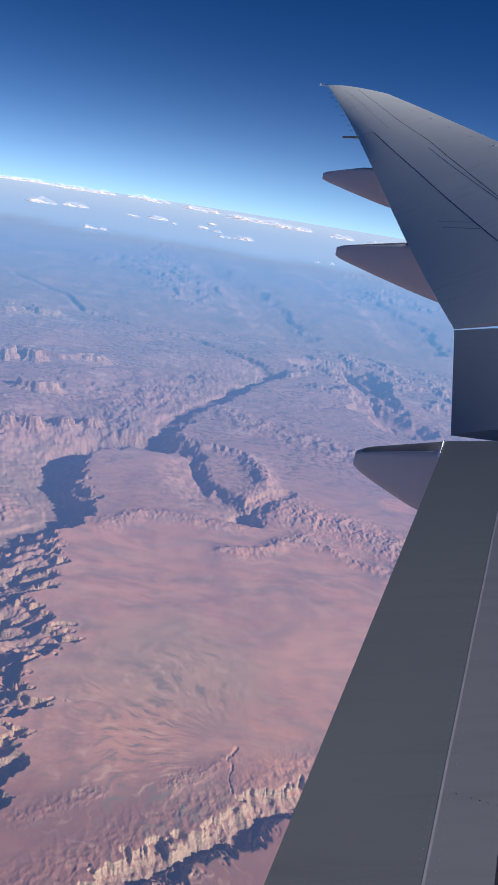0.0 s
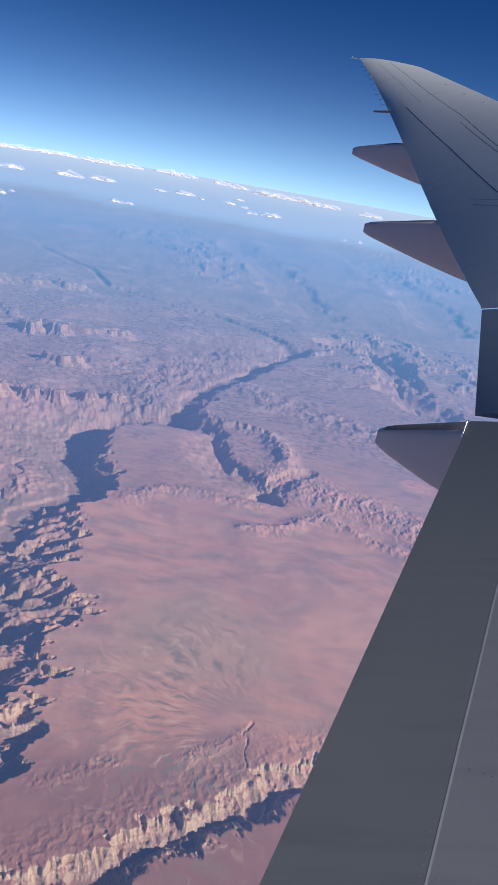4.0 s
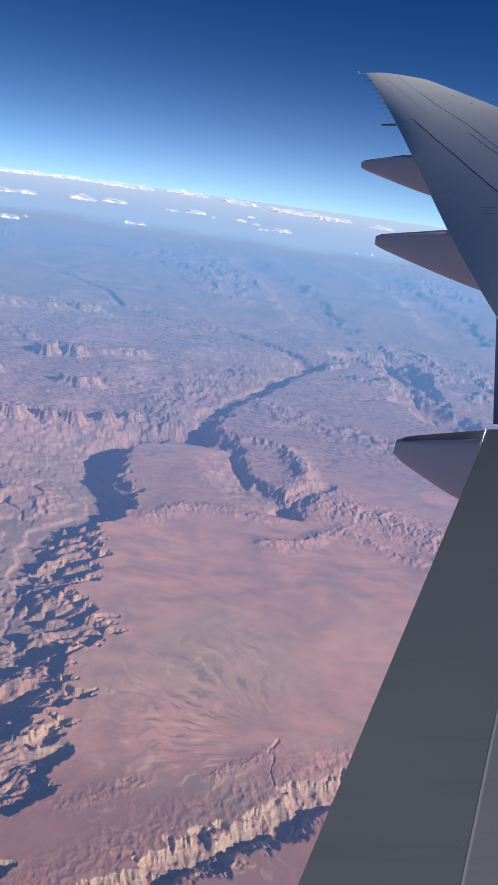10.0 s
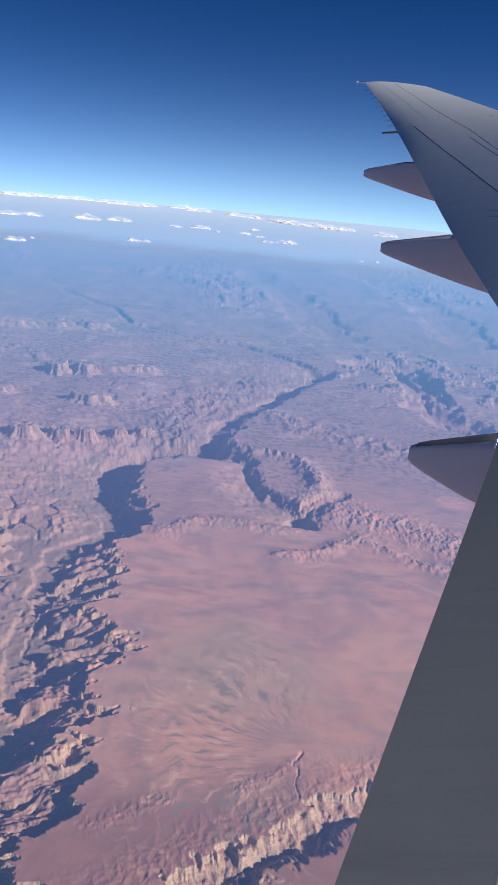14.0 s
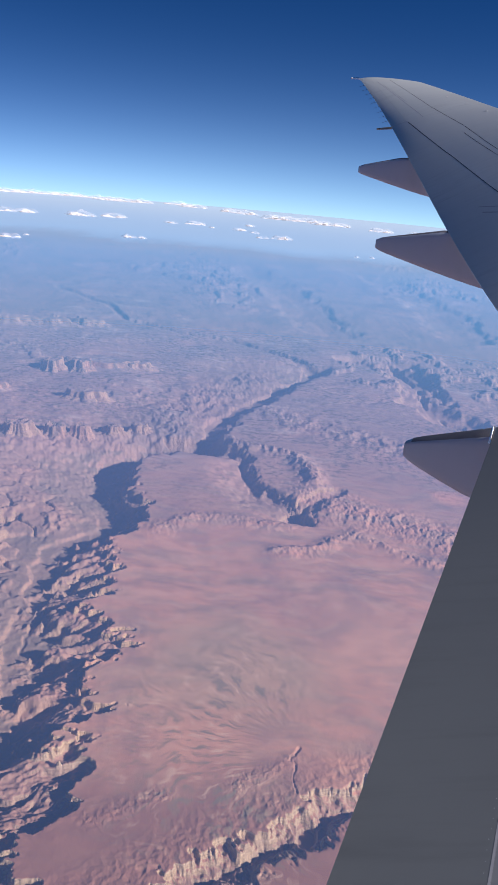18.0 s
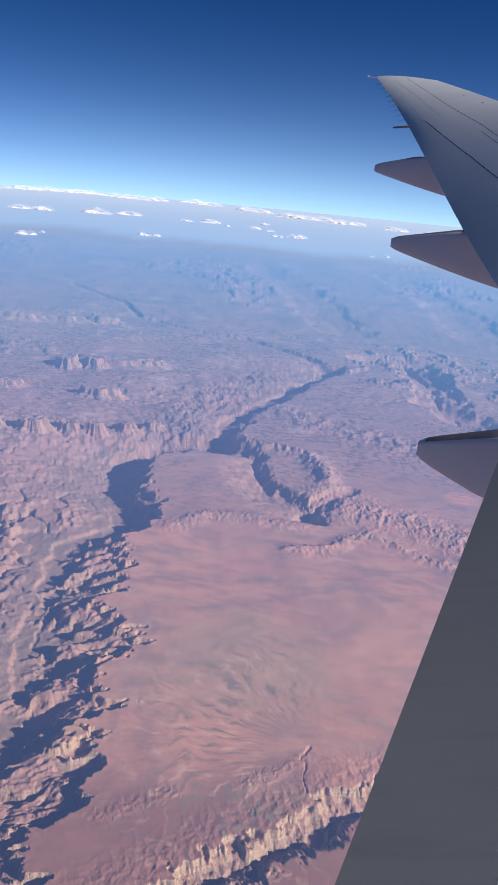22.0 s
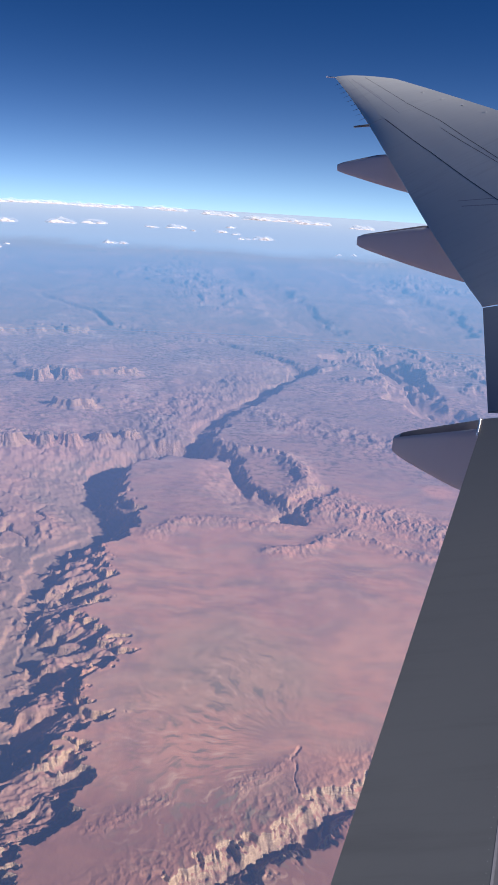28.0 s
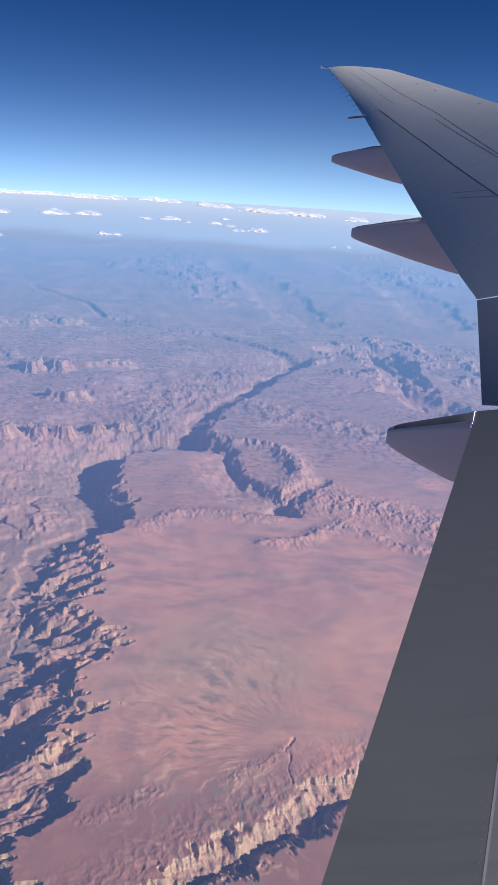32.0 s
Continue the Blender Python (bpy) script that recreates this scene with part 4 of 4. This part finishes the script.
def cloud(az, dip, width, seed):
    """A flat-based heap of billows. az, dip, width: degrees as seen from the cabin."""
    rng = random.Random(seed)
    dist = min(4700.0, (EYE - 37.0) / math.tan(radians(dip)))
    base = 34.0 - (EYE - dist * math.tan(radians(dip)))
    w = dist * radians(width) * 1.2
    tall = min(0.2 * w, 24) + 5
    bm = bmesh.new()
    bmesh.ops.create_icosphere(bm, subdivisions=4, radius=1.0)
    for v in bm.verts:
        q = v.co.copy()
        j = 0.9 + 0.4 * noise.noise(Vector((q.x * w / tall * 0.5 + seed * 5.3, q.y, q.z)))
        v.co = Vector((q.x * w * 0.56, q.y * tall * 1.5 * j, base + q.z * tall * (0.8 * j if q.z > 0 else 0.2)))
    for f in bm.faces:
        f.material_index = 1
    # billows heaped along the cloud, higher in the middle of each tower
    for k in range(14 + int(16 * width)):
        u = rng.uniform(-1, 1)
        tower = 0.5 + 0.5 * math.sin(u * w / tall * 0.5 + seed) ** 2
        size = tall * rng.uniform(0.14, 0.42) * (1 - 0.55 * u * u) * tower
        at = Vector((u * w * 0.48, rng.uniform(-0.8, 0.8) * tall, base + size * rng.uniform(0.1, 0.75) * tower))
        made = bmesh.ops.create_icosphere(bm, subdivisions=2, radius=size)["verts"]
        for v in made:
            q = v.co * (1 + 0.22 * noise.noise(v.co * (2.2 / size) + at))
            v.co = at + Vector((q.x * 1.5, q.y * 1.3, q.z * (1.0 if q.z > 0 else 0.45)))
    me = bpy.data.meshes.new("cloud")
    for f in bm.faces:
        f.smooth = True
    bm.to_mesh(me)
    bm.free()
    me.materials.append(CLOUD)
    me.materials.append(WISP)
    ob = new("cloud", me)
    a = radians(az)
    ob.location = (dist * math.sin(a), dist * math.cos(a), EYE - dist * math.tan(radians(dip)))
    ob.rotation_euler.z = -a
    return tagged(ob, "small white cumulus cloud in the hazy distance", "cloud", "clouds near the horizon")


CLOUDS = [(-18.0, 2.75, 2.1), (-16.5, 2.7, 2.5), (-14.8, 2.68, 2.1), (-13.7, 2.65, 1.9), (-11.75, 2.75, 1.7), (-10.4, 2.8, 2.5), (-9.0, 2.77, 1.3),
          (-6.4, 2.7, 1.7), (-5.4, 2.8, 1.7), (-2.6, 2.9, 1.3), (-1.5, 2.95, 1.3), (0.5, 3.1, 1.5), (1.5, 3.12, 1.5), (2.85, 3.1, 1.7)]
CLOUDS += [(4.0, 3.2, 1.5), (5.2, 3.2, 1.3), (-18.4, 4.0, 1.3), (-16.9, 4.0, 1.3), (-13.2, 3.96, 1.7), (-10.9, 3.9, 1.5), (-7.1, 3.97, 0.5), (-6.7, 4.0, 0.6),
           (-5.1, 3.96, 1.2), (-1.9, 4.1, 0.85), (-1.2, 3.75, 0.6), (-0.2, 4.5, 0.75), (1.2, 4.45, 1.25), (-9.8, 5.2, 0.9)]
CLOUDS += [(-18.0, 5.7, 1.2), (-16.9, 5.5, 0.35), (-8.9, 5.2, 0.6), (6.7, 5.2, 0.35), (7.8, 5.16, 0.35), (-3.9, 4.1, 0.4), (-0.8, 4.2, 0.6),
           (-20.5, 2.8, 2.2), (-23.0, 2.9, 2.4), (-21.0, 4.1, 1.4), (8.2, 3.3, 1.4), (11.0, 3.35, 1.6), (-25.5, 3.0, 2.0)]
for number, (a, d, w) in enumerate(CLOUDS):
    cloud(a, d, w, number)
